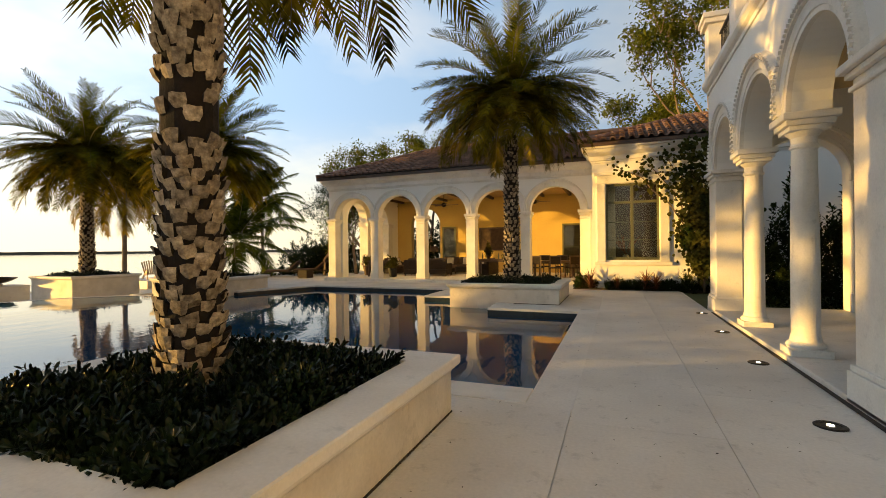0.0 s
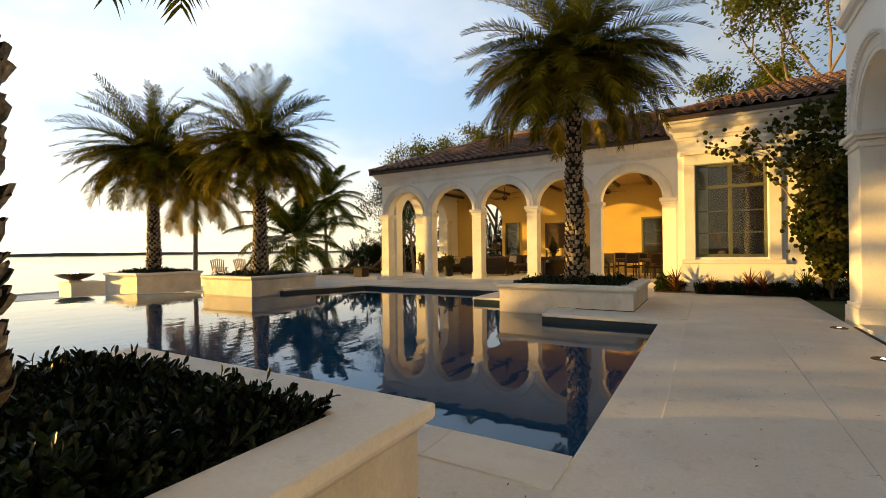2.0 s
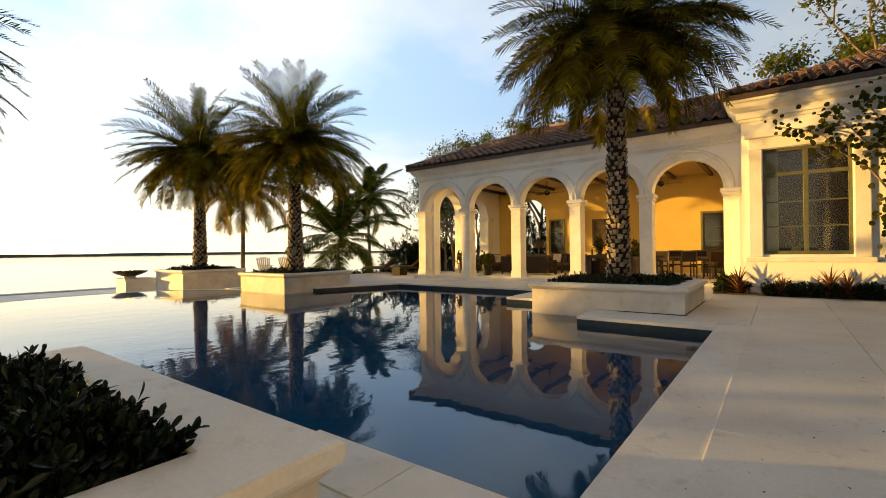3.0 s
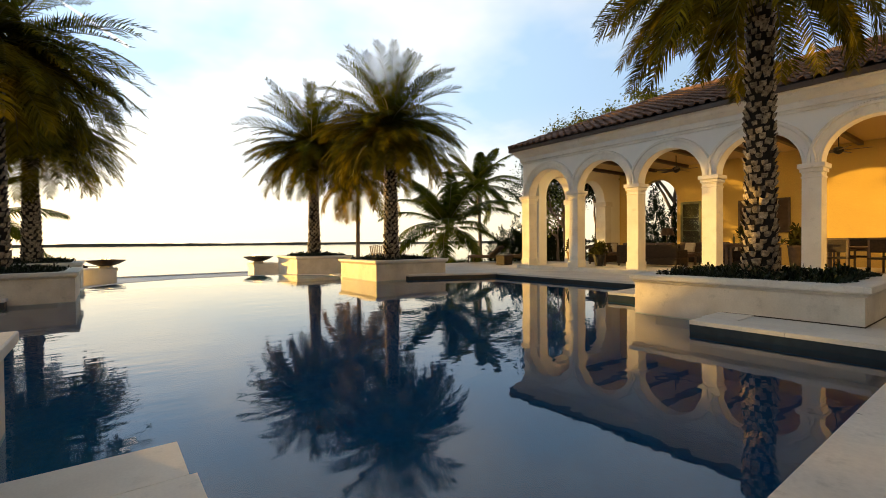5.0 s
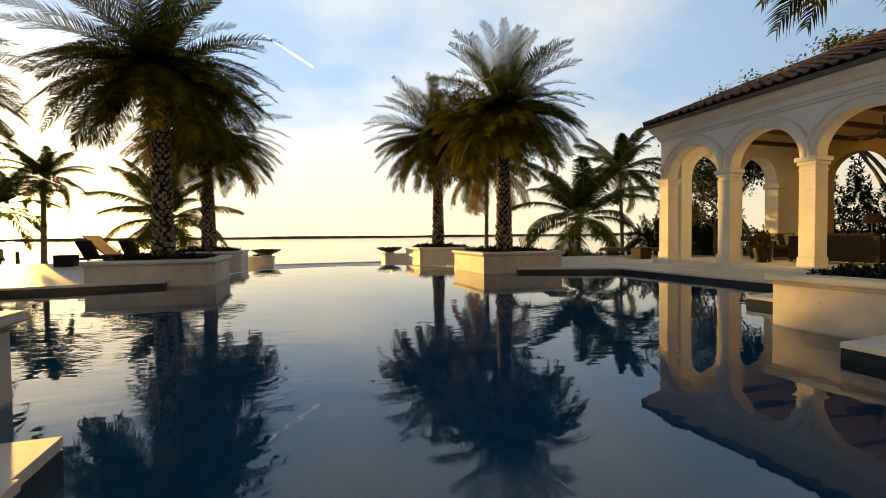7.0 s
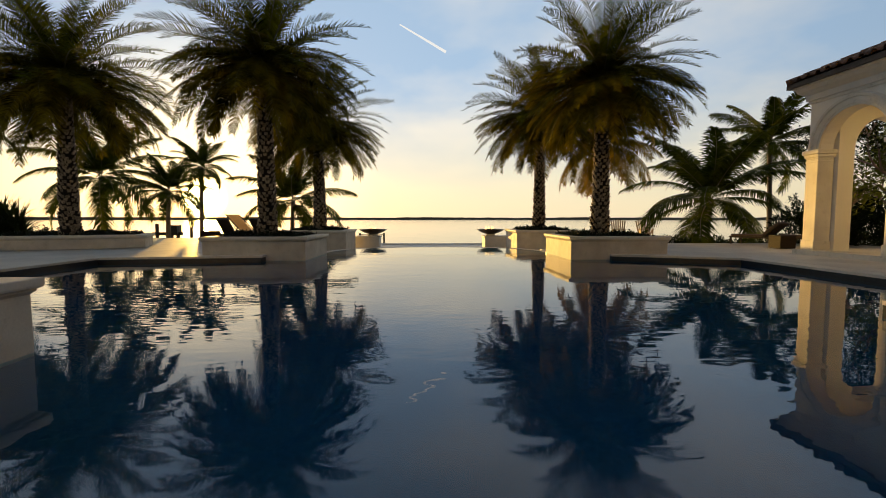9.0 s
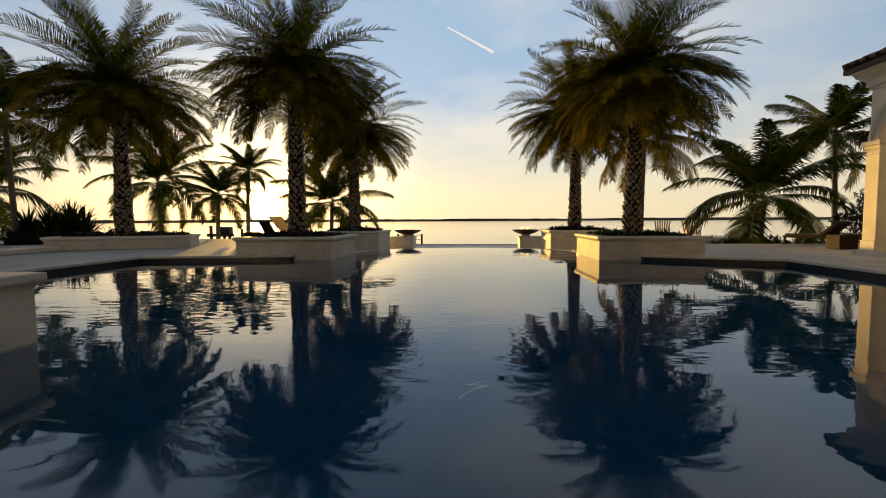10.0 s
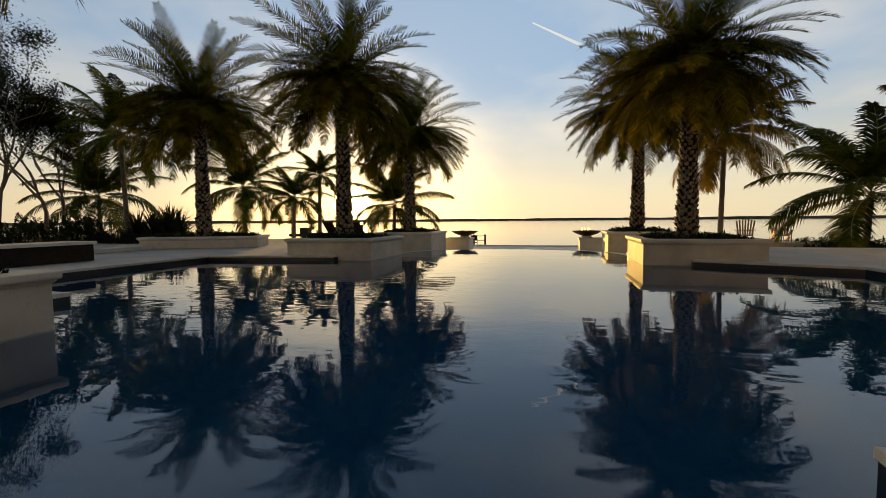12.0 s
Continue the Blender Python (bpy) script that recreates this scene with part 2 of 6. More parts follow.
WOOD = surf("dark_wood", (0.045, 0.026, 0.016), (0.085, 0.05, 0.03), 4.0, 0.5, 0.2, 50.0)
TEAK = surf("weathered_teak", (0.20, 0.13, 0.08), (0.30, 0.21, 0.14), 5.0, 0.65, 0.2, 50.0)
CHAIRW = surf("slatted_wood", (0.45, 0.28, 0.13), (0.55, 0.36, 0.18), 5.0, 0.6, 0.2, 50.0)
WICKER = surf("dark_wicker", (0.014, 0.010, 0.008), (0.032, 0.022, 0.016), 30.0, 0.7, 0.6, 120.0, spec=0.2)
CUSHION = surf("brown_cushion", (0.045, 0.028, 0.02), (0.08, 0.05, 0.034), 6.0, 0.9, 0.2, 90.0)
LINEN = surf("linen", (0.42, 0.36, 0.28), (0.52, 0.46, 0.37), 6.0, 0.9, 0.2, 120.0)
SAIL = leafy("cream_canvas", (0.60, 0.50, 0.34), (0.70, 0.60, 0.42), 0.9, 0.5)
BRONZE = surf("bronze_frame", (0.10, 0.10, 0.045), (0.15, 0.145, 0.07), 5.0, 0.45, 0.1, 60.0, metallic=0.2)
IRON = surf("black_iron", (0.012, 0.012, 0.013), (0.03, 0.03, 0.03), 9.0, 0.5, 0.2, 60.0, metallic=0.6)
COPPER = surf("aged_copper", (0.05, 0.035, 0.025), (0.10, 0.065, 0.04), 9.0, 0.42, 0.3, 60.0, metallic=0.7)
# the amber of sun and lamplight is put into this wall colour
WARMLIT_WALL = surf("warm_lit_inner_wall", (0.52, 0.36, 0.10), (0.60, 0.42, 0.12), 0.8, 0.85, 0.15, 60.0)
BOOT = surf("palm_boot", (0.11, 0.078, 0.048), (0.46, 0.38, 0.27), 20.0, 0.85, 0.6, 70.0, 1.8, per_object=0.32)
# near black: the shade in the gaps between stubs is put into the colour
BARK = surf("palm_bark_shaded", (0.004, 0.003, 0.002), (0.016, 0.009, 0.005), 9.0, 0.95, 0.7, 45.0)
COCOBARK = surf("coconut_bark", (0.14, 0.11, 0.08), (0.24, 0.20, 0.15), 5.0, 0.9, 0.5, 40.0)
FIBRE = surf("palm_fibre", (0.09, 0.045, 0.014), (0.24, 0.12, 0.035), 14.0, 0.95, 0.6, 60.0)
DATE = leafy("date_frond", (0.010, 0.020, 0.003), (0.19, 0.19, 0.008), 0.6, 0.30)
# old skirt fronds, with the low sun's gold mixed into their colour
OLDFROND_SUN = leafy("old_date_frond_sun_tint", (0.012, 0.016, 0.002), (0.22, 0.175, 0.008), 0.6, 0.28)
COCO = leafy("coconut_frond", (0.020, 0.036, 0.005), (0.11, 0.13, 0.010), 0.55, 0.24)
# direct sunlight on one coconut palm, put into its leaf colour as gold
SUNLIT_COCO = leafy("sunlit_coconut_frond", (0.10, 0.075, 0.006), (0.34, 0.22, 0.018), 0.6, 0.30)
RACHIS = surf("frond_stalk", (0.07, 0.065, 0.02), (0.12, 0.10, 0.035), 5.0, 0.6, 0.1)
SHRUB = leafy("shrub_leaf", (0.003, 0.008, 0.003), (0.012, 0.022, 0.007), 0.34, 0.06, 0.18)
HEDGE = leafy("hedge_leaf", (0.010, 0.019, 0.006), (0.032, 0.045, 0.013), 0.5, 0.14)
TREELEAF = leafy("tree_leaf", (0.07, 0.10, 0.014), (0.24, 0.25, 0.035), 0.5, 0.38)
VINE = leafy("sea_grape_leaf", (0.016, 0.030, 0.007), (0.10, 0.085, 0.018), 0.4, 0.25)
REDLEAF = leafy("bromeliad_leaf", (0.10, 0.035, 0.022), (0.20, 0.085, 0.04), 0.4, 0.25)
LIMB = surf("tree_limb", (0.16, 0.11, 0.07), (0.26, 0.19, 0.13), 4.0, 0.9, 0.4, 30.0)
GLASS = glass("window_glass", (0.72, 0.80, 0.70))
FLAME = glow("gas_flame", (1.0, 0.62, 0.22), 3.0)
LAMPGLOW = glow("lamp_glow", (1.0, 0.85, 0.6), 6.0)
# dark woods paled: the haze of distance is in the colour
SHORE = surf("hazy_far_woods", (0.12, 0.11, 0.085), (0.19, 0.17, 0.13), 0.05, 0.95, 0.0)


# ---- helpers of this scene ----
def thing(name, at=(0, 0, 0), label="", category="", group="", kind="", turn=0.0):
    ob = new(name)
    ob.empty_display_size = 0.1
    ob.matrix_world = pose(*at, 0, 0, turn)
    return tagged(ob, label, category, group, kind)


def mesh_of(name, bm, material, smooth=False):
    me = bpy.data.meshes.new(name)
    bm.normal_update()
    bm.to_mesh(me)
    bm.free()
    me.materials.append(material)
    if smooth:
        me.shade_smooth()
    return me


def part(name, bm, material, parent=None, label="", smooth=False):
    ob = new(name, mesh_of(name, bm, material, smooth))
    if parent:
        ob.parent = parent
    return tagged(ob, label)


def piece(name, me, parent, m):
    ob = new(name, me)
    ob.parent = parent
    ob.matrix_basis = m
    return ob


def raw(name, verts, faces, material, parent=None, label="", smooth=False):
    me = bpy.data.meshes.new(name)
    me.from_pydata(verts, [], faces)
    me.materials.append(material)
    if smooth:
        me.shade_smooth()
    ob = new(name, me)
    if parent:
        ob.parent = parent
    return tagged(ob, label)


def box(bm, x0, y0, z0, x1, y1, z1, bevel=0.0):
    r = bmesh.ops.create_cube(bm, size=1.0, matrix=Matrix.Translation(((x0 + x1) / 2, (y0 + y1) / 2, (z0 + z1) / 2)) @ Matrix.Diagonal((abs(x1 - x0), abs(y1 - y0), abs(z1 - z0), 1)))
    if bevel:
        edges = {e for v in r["verts"] for e in v.link_edges}
        bmesh.ops.bevel(bm, geom=list(edges), offset=bevel, segments=2, affect="EDGES", profile=0.6)
    return bm


def boxes(*rows, bevel=0.0):
    bm = bmesh.new()
    for r in rows:
        box(bm, *r, bevel=bevel)
    return bm


def lathe(profile, segments=24, bm=None, at=(0, 0, 0)):
    """A turned body from (radius, height) pairs, closed at both ends."""
    bm = bm or bmesh.new()
    rings = []
    for r, z in profile:
        rings.append([bm.verts.new((at[0] + r * math.cos(2 * math.pi * i / segments), at[1] + r * math.sin(2 * math.pi * i / segments), at[2] + z)) for i in range(segments)])
    for a, b in zip(rings, rings[1:]):
        for i in range(segments):
            bm.faces.new((a[i], a[(i + 1) % segments], b[(i + 1) % segments], b[i]))
    bm.faces.new(list(reversed(rings[0])))
    bm.faces.new(rings[-1])
    return bm


def tube(points, radii, sides=8, bm=None):
    """A tapered limb along a line of points."""
    bm = bm or bmesh.new()
    rings = []
    for i, p in enumerate(points):
        a, b = Vector(points[max(i - 1, 0)]), Vector(points[min(i + 1, len(points) - 1)])
        d = (b - a).normalized()
        u = d.cross(Vector((0.31, 0.17, 0.93)) if abs(d.z) < 0.9 else Vector((1, 0, 0))).normalized()
        v = d.cross(u)
        rings.append([bm.verts.new(Vector(p) + radii[i] * (u * math.cos(2 * math.pi * k / sides) + v * math.sin(2 * math.pi * k / sides))) for k in range(sides)])
    for a, b in zip(rings, rings[1:]):
        for k in range(sides):
            bm.faces.new((a[k], a[(k + 1) % sides], b[(k + 1) % sides], b[k]))
    bm.faces.new(rings[-1])
    bm.faces.new(list(reversed(rings[0])))
    bmesh.ops.recalc_face_normals(bm, faces=bm.faces[:])
    return bm


def prism(outline, z0, z1, bm=None):
    """A solid over a plan outline given as (x, y) pairs."""
    bm = bm or bmesh.new()
    low = [bm.verts.new((x, y, z0)) for x, y in outline]
    top = [bm.verts.new((x, y, z1)) for x, y in outline]
    bm.faces.new(top)
    bm.faces.new(list(reversed(low)))
    k = len(outline)
    for i in range(k):
        bm.faces.new((low[i], low[(i + 1) % k], top[(i + 1) % k], top[i]))
    bmesh.ops.recalc_face_normals(bm, faces=bm.faces[:])
    return bm


def arch_wall(u0, u1, z0, z1, thick, openings, bm=None, steps=20):
    """A wall in the (u, z) plane, thick along v from 0, with arched openings (centre, radius, spring)."""
    bm = bm or bmesh.new()
    faces = []

    def quad(a, b, c, d):
        faces.append((a, b, c, d))
    cuts = [u0]
    for c, r, s in openings:
        cuts += [c - r, c + r]
    cuts.append(u1)
    for i in range(0, len(cuts), 2):
        if cuts[i + 1] - cuts[i] > 1e-4:
            quad((cuts[i], z0), (cuts[i + 1], z0), (cuts[i + 1], z1), (cuts[i], z1))
    for c, r, s in openings:
        pts = [(c - r * math.cos(math.pi * i / steps), s + r * math.sin(math.pi * i / steps)) for i in range(steps + 1)]
        for a, b in zip(pts, pts[1:]):
            quad(a, b, (b[0], z1), (a[0], z1))
    for f in faces:
        front = [bm.verts.new((u, 0, z)) for u, z in f]
        back = [bm.verts.new((u, thick, z)) for u, z in f]
        bm.faces.new(front)
        bm.faces.new(list(reversed(back)))
    for c, r, s in openings:
        pts = [(c - r, z0)] + [(c - r * math.cos(math.pi * i / steps), s + r * math.sin(math.pi * i / steps)) for i in range(steps + 1)] + [(c + r, z0)]
        for a, b in zip(pts, pts[1:]):
            bm.faces.new([bm.verts.new(p) for p in ((a[0], 0, a[1]), (a[0], thick, a[1]), (b[0], thick, b[1]), (b[0], 0, b[1]))])
    for a, b in (((u0, z0), (u0, z1)), ((u0, z1), (u1, z1)), ((u1, z1), (u1, z0))):
        bm.faces.new([bm.verts.new(p) for p in ((a[0], 0, a[1]), (a[0], thick, a[1]), (b[0], thick, b[1]), (b[0], 0, b[1]))])
    bmesh.ops.remove_doubles(bm, verts=bm.verts[:], dist=1e-4)
    return bm


def archivolt(c, s, r0, profile, bm=None, steps=28, v=0.0):
    """A moulded ring over an arch: profile of (radius offset, proud) pairs, swept over the half circle; it stands proud towards -v."""
    bm = bm or bmesh.new()
    rings = []
    for i in range(steps + 1):
        a = math.pi * i / steps
        rings.append([bm.verts.new((c - (r0 + dr) * math.cos(a), v - p, s + (r0 + dr) * math.sin(a))) for dr, p in profile])
    for a, b in zip(rings, rings[1:]):
        for k in range(len(profile) - 1):
            bm.faces.new((a[k], a[k + 1], b[k + 1], b[k]))
    bmesh.ops.recalc_face_normals(bm, faces=bm.faces[:])
    return bm


def moulding(points, profile, closed=False, bm=None):
    """A moulding swept along a plan line (x, y); the profile is (out, z) pairs, out to the right of the way along."""
    bm = bm or bmesh.new()
    k = len(points)
    rings = []
    for i in range(k):
        p = Vector(points[i])
        a = Vector(points[i - 1]) if (i or closed) else None
        b = Vector(points[(i + 1) % k]) if (i < k - 1 or closed) else None
        na = Vector(((p - a).y, -(p - a).x)).normalized() if a is not None else None
        nb = Vector(((b - p).y, -(b - p).x)).normalized() if b is not None else None
        if na is None:
            n = nb
        elif nb is None:
            n = na
        else:
            n = (na + nb) / (1 + na.dot(nb))
        rings.append([bm.verts.new((p.x + n.x * o, p.y + n.y * o, z)) for o, z in profile])
    pairs = list(zip(rings, rings[1:])) + ([(rings[-1], rings[0])] if closed else [])
    for a, b in pairs:
        for j in range(len(profile) - 1):
            bm.faces.new((a[j], b[j], b[j + 1], a[j + 1]))
    if not closed:
        bm.faces.new(rings[0])
        bm.faces.new(list(reversed(rings[-1])))
    bmesh.ops.recalc_face_normals(bm, faces=bm.faces[:])
    return bm


def settle(bm, m):
    bmesh.ops.transform(bm, matrix=m, verts=bm.verts[:])
    return bm


# ---- setting: ground, deck, pool, sea ----
AXIS = 7.22                      # the pool's line of symmetry
WL = -0.16                       # water level
# the pool's outline, from the house side to the vanishing edge, on either side of the line of symmetry
NORTH_SIDE = [(-0.59, 10.30), (-2.76, 10.34), (-2.76, 11.6), (-3.9, 11.6), (-3.9, 12.6), (-5.45, 12.6), (-5.45, 15.1), (-11.5, 15.1),
              (-12.75, 12.2), (-13.1, 12.2), (-13.1, 11.3), (-15.65, 11.05)]
SOUTH_SIDE = [(-15.65, 3.4), (-13.1, 3.1), (-13.1, 2.3), (-12.65, 2.3), (-12.1, -1.75), (-5.45, -1.75), (-5.45, 1.75), (-3.9, 1.75),
              (-3.9, 2.9), (-2.76, 2.9), (-2.76, 4.24), (-0.60, 4.24)]
ARC = [(-15.65 - 3.1 * math.sin(math.pi * i / 24) ** 0.9, AXIS + 3.83 * math.cos(math.pi * i / 24)) for i in range(1, 24)]
POOL = NORTH_SIDE + ARC + SOUTH_SIDE

DECK_OUT = [(2.2, -16.0), (2.2, 16.0), (-0.6, 16.0), (-0.6, 17.7), (-13.2, 17.7), (-13.2, 24.0), (-18.6, 24.0), (-18.6, 14.1), (-15.65, 14.1)]
deck_outline = DECK_OUT + list(reversed(NORTH_SIDE)) + list(reversed(SOUTH_SIDE)) + [(-15.65, -0.4), (-24.6, -1.4), (-24.6, -16.0)]
deck = part("deck", prism(deck_outline, -0.60, -0.0125), DECK)
tagged(deck, "pale honed limestone pool deck with fine joints", "deck", kind="structure")

basin = bmesh.new()
k = len(POOL)
top = [basin.verts.new((x, y, -0.305)) for x, y in POOL]
low = [basin.verts.new((x, y, -1.5)) for x, y in POOL]
basin.faces.new(low)
for i in range(k):
    basin.faces.new((top[i], top[(i + 1) % k], low[(i + 1) % k], low[i]))
pool = thing("swimming_pool", label="dark blue plastered pool basin with a vanishing edge", category="pool", kind="structure")
part("basin", basin, POOLTILE, pool)
part("waterline_tile", moulding(list(reversed(NORTH_SIDE)), [(-0.004, -0.60), (0.006, -0.60), (0.006, -0.06), (-0.004, -0.06)]), BAND, pool, "dark waterline tiles")
part("waterline_tile", moulding(list(reversed(SOUTH_SIDE)), [(-0.004, -0.60), (0.006, -0.60), (0.006, -0.06), (-0.004, -0.06)]), BAND, pool, "dark waterline tiles")
surface = raw("pool_water", [(x, y, WL) for x, y in POOL], [tuple(range(k))], WATER)
tagged(surface, "still dark blue pool water mirroring palms and sky", "water", kind="structure")
surface.visible_shadow = False
# the thin stone lip over which the water falls
lip = [(-15.65, 11.05)] + ARC + [(-15.65, 3.4)]
vanishing = part("vanishing_edge", moulding(lip, [(-0.02, -1.5), (0.30, -1.5), (0.30, WL - 0.03), (0.24, WL + 0.006), (0.03, WL + 0.006), (-0.02, WL - 0.012)]), STONE)
tagged(vanishing, "curved pale stone lip of the vanishing edge", "pool edge", kind="structure")

lower = part("lower_terrace", boxes((-27.5, -16, -1.9, -15.66, 30, -0.55)), COPING)
tagged(lower, "lower limestone terrace by the water", "terrace", kind="structure")
lawn_outer = [(400, -400), (400, 400), (-27.5, 400), (-27.5, 30), (-18.6, 30), (-18.6, 24), (-13.2, 24), (-13.2, 17.7), (-0.6, 17.7), (-0.6, 16.0), (2.2, 16.0), (2.2, -16), (-27.5, -16), (-27.5, -400)]
lawn = raw("ground", [(x, y, -0.06) for x, y in lawn_outer], [tuple(range(len(lawn_outer)))], GRASS)
tagged(lawn, "dark trimmed lawn around the terrace", "ground", kind="structure")
sea = raw("sea", [(-27.4, -4600, -1.5), (-27.4, 4600, -1.5), (-4600, 4600, -1.5), (-4600, -4600, -1.5)], [(0, 3, 2, 1)], SEA)
tagged(sea, "calm pale bay water at sunset", "sea", kind="structure")
wall = part("sea_wall", boxes((-27.9, -400, -3, -27.4, 400, -0.5), bevel=0.03), STONE)
tagged(wall, "low pale stone sea wall", "sea wall", kind="structure")

# far shore: a low wooded line across the bay
rng = random.Random(5)
sv, sf = [], []
for row, (dist, hmin, hmax) in enumerate(((1000, 0.8, 3.2), (1350, 1.8, 5.6))):
    n = 420
    base = len(sv)
    for i in range(n + 1):
        a = math.pi * (0.52 + 0.96 * i / n)
        h = hmin + (hmax - hmin) * (0.5 + 0.5 * (noise.noise((i * 0.07, row * 7.3, 0)) + 0.5 * noise.noise((i * 0.31, row * 3.3, 2)))) + 0.5 * rng.random()
        x, y = dist * math.cos(a), dist * math.sin(a) * 1.15
        sv += [(x, y, -1.6), (x, y, h), (x * 1.03, y * 1.03, h * 0.6), (x * 1.03, y * 1.03, -1.6)]
        if i:
            b = base + 4 * i
            for j in range(3):
                sf.append((b - 4 + j, b + j, b + j + 1, b - 3 + j))
shore = raw("far_shore", sv, sf, SHORE)
tagged(shore, "low dark wooded shore across the bay, paled for haze", "shore", kind="structure")


# ---- planters ----
PLANTER_PROFILE = [(0.0, 0.0), (0.0, 0.36), (0.012, 0.375), (0.03, 0.39), (0.034, 0.405), (0.062, 0.42), (0.07, 0.44), (0.07, 0.495), (0.06, 0.505), (-0.30, 0.505), (-0.31, 0.495), (-0.31, 0.30)]


def planter(x0, y0, x1, y1, foot, top=0.505, label="", rim=0.0):
    """A masonry planter box: moulded coping, walls down to its foot, soil inside."""
    ob = thing("planter", ((x0 + x1) / 2, (y0 + y1) / 2, foot), label, "planter", "stone planters round the pool")
    hx, hy = (x1 - x0) / 2, (y1 - y0) / 2
    prof = [(o, z - 0.505 + top - foot) for o, z in PLANTER_PROFILE]
    prof[0] = (0.0, 0.0)
    ring = [(-hx, -hy), (-hx, hy), (hx, hy), (hx, -hy)][::-1]
    part("wall", moulding(ring, prof[:5] + [(-0.30, prof[4][1]), (-0.30, prof[-1][1])], closed=True), PLANTER, ob, "cream limestone wall with stains")
    part("coping", moulding(ring, [(0.024, prof[4][1] + 0.002), (0.03, prof[4][1] + 0.002)] + prof[5:], closed=True), STONE, ob, "moulded pale stone coping")
    part("soil", boxes((-hx + 0.25, -hy + 0.25, top - foot - 0.35, hx - 0.25, hy - 0.25, top - foot - 0.08)), SOIL, ob, "dark planting soil")
    return ob


planter(-4.12, 0.55, -1.19, 3.38, -0.30, label="moulded limestone planter holding a stout date palm")
planter(-4.15, 11.38, -1.16, 14.0, -0.30, label="moulded limestone planter before the arcade")
planter(-15.65, 11.05, -12.92, 13.9, -0.30, label="sunlit limestone planter standing in the pool")
planter(-15.65, 0.55, -12.92, 3.42, -0.30, label="shaded limestone planter standing in the pool")
planter(-22.7, 10.9, -20.0, 13.6, -0.55, label="limestone planter by the sea with a palm")
planter(-22.7, 0.6, -20.0, 3.3, -0.55, label="limestone planter by the sea in shade")
end_planter = planter(-2.2, -1.1, 2.2, 1.1, 0.0, 0.46, label="long limestone planter at the end of the terrace")
end_planter.matrix_world = pose(-16.38, -5.54, 0.0, 0, 0, 114.5)


# ---- palms ----
def frond_data(rng, length, up, droop, leaflets, leaf_len, leaf_w, vee, hang, kinkz=0.0):
    """Leaflets and stalk of one feather frond that leaves the crown along +x, rising by `up` radians and bending down by `droop`."""
    lv, lf, sv, sf = [], [], [], []
    pts, d = [Vector((0, 0, 0))], up
    n = 14
    for i in range(n):
        d = up - droop * ((i + 0.5) / n) ** 1.35
        pts.append(pts[-1] + Vector((math.cos(d), 0, math.sin(d))) * (length / n))
    side_bend = rng.uniform(-0.10, 0.10)
    pts = [Vector((p.x, side_bend * p.x * p.x / length, p.z)) for p in pts]

    def at(t):
        f = min(t * n, n - 1e-6)
        i = int(f)
        return pts[i].lerp(pts[i + 1], f - i), (pts[i + 1] - pts[i]).normalized()
    for i in range(n):
        r0, r1 = 0.028 * (1 - i / n) + 0.005, 0.028 * (1 - (i + 1) / n) + 0.005
        a, b = pts[i], pts[i + 1]
        k = len(sv)
        sv += [a + Vector((0, r0, 0)), a + Vector((0, -r0, 0)), a + Vector((0, 0, -r0)), b + Vector((0, r1, 0)), b + Vector((0, -r1, 0)), b + Vector((0, 0, -r1))]
        sf += [(k, k + 1, k + 4, k + 3), (k + 1, k + 2, k + 5, k + 4), (k + 2, k, k + 3, k + 5)]
    for i in range(leaflets):
        t = 0.10 + 0.90 * (i + rng.random() * 0.5) / leaflets
        p, tang = at(min(t, 0.999))
        size = leaf_len * (0.45 + 0.75 * math.sin(math.pi * min(1.0, 0.12 + t * 0.86)) ** 0.7) * rng.uniform(0.85, 1.1)
        if t > 0.9:
            size *= 0.75
        for s in (-1, 1):
            side = Vector((0, s, 0))
            upv = side.cross(tang) * s
            if upv.z < 0 and abs(tang.x) > 0.2:
                upv = -upv
            fwd = 0.55 + 0.55 * t
            dirn = (side * 1.0 + tang * fwd * rng.uniform(0.85, 1.15) + upv * vee * rng.uniform(0.3, 1.5)).normalized()
            tip = p + dirn * size + Vector((0, 0, -hang * size * rng.uniform(0.6, 1.4)))
            mid = p + dirn * size * 0.5 + Vector((0, 0, -hang * size * 0.12))
            across = tang * leaf_w
            k = len(lv)
            lv += [p - across * 0.35, p + across * 0.35, mid + across * 0.5, mid - across * 0.5, tip]
            lf += [(k, k + 1, k + 2, k + 3), (k + 3, k + 2, k + 4)]
    return lv, lf, sv, sf


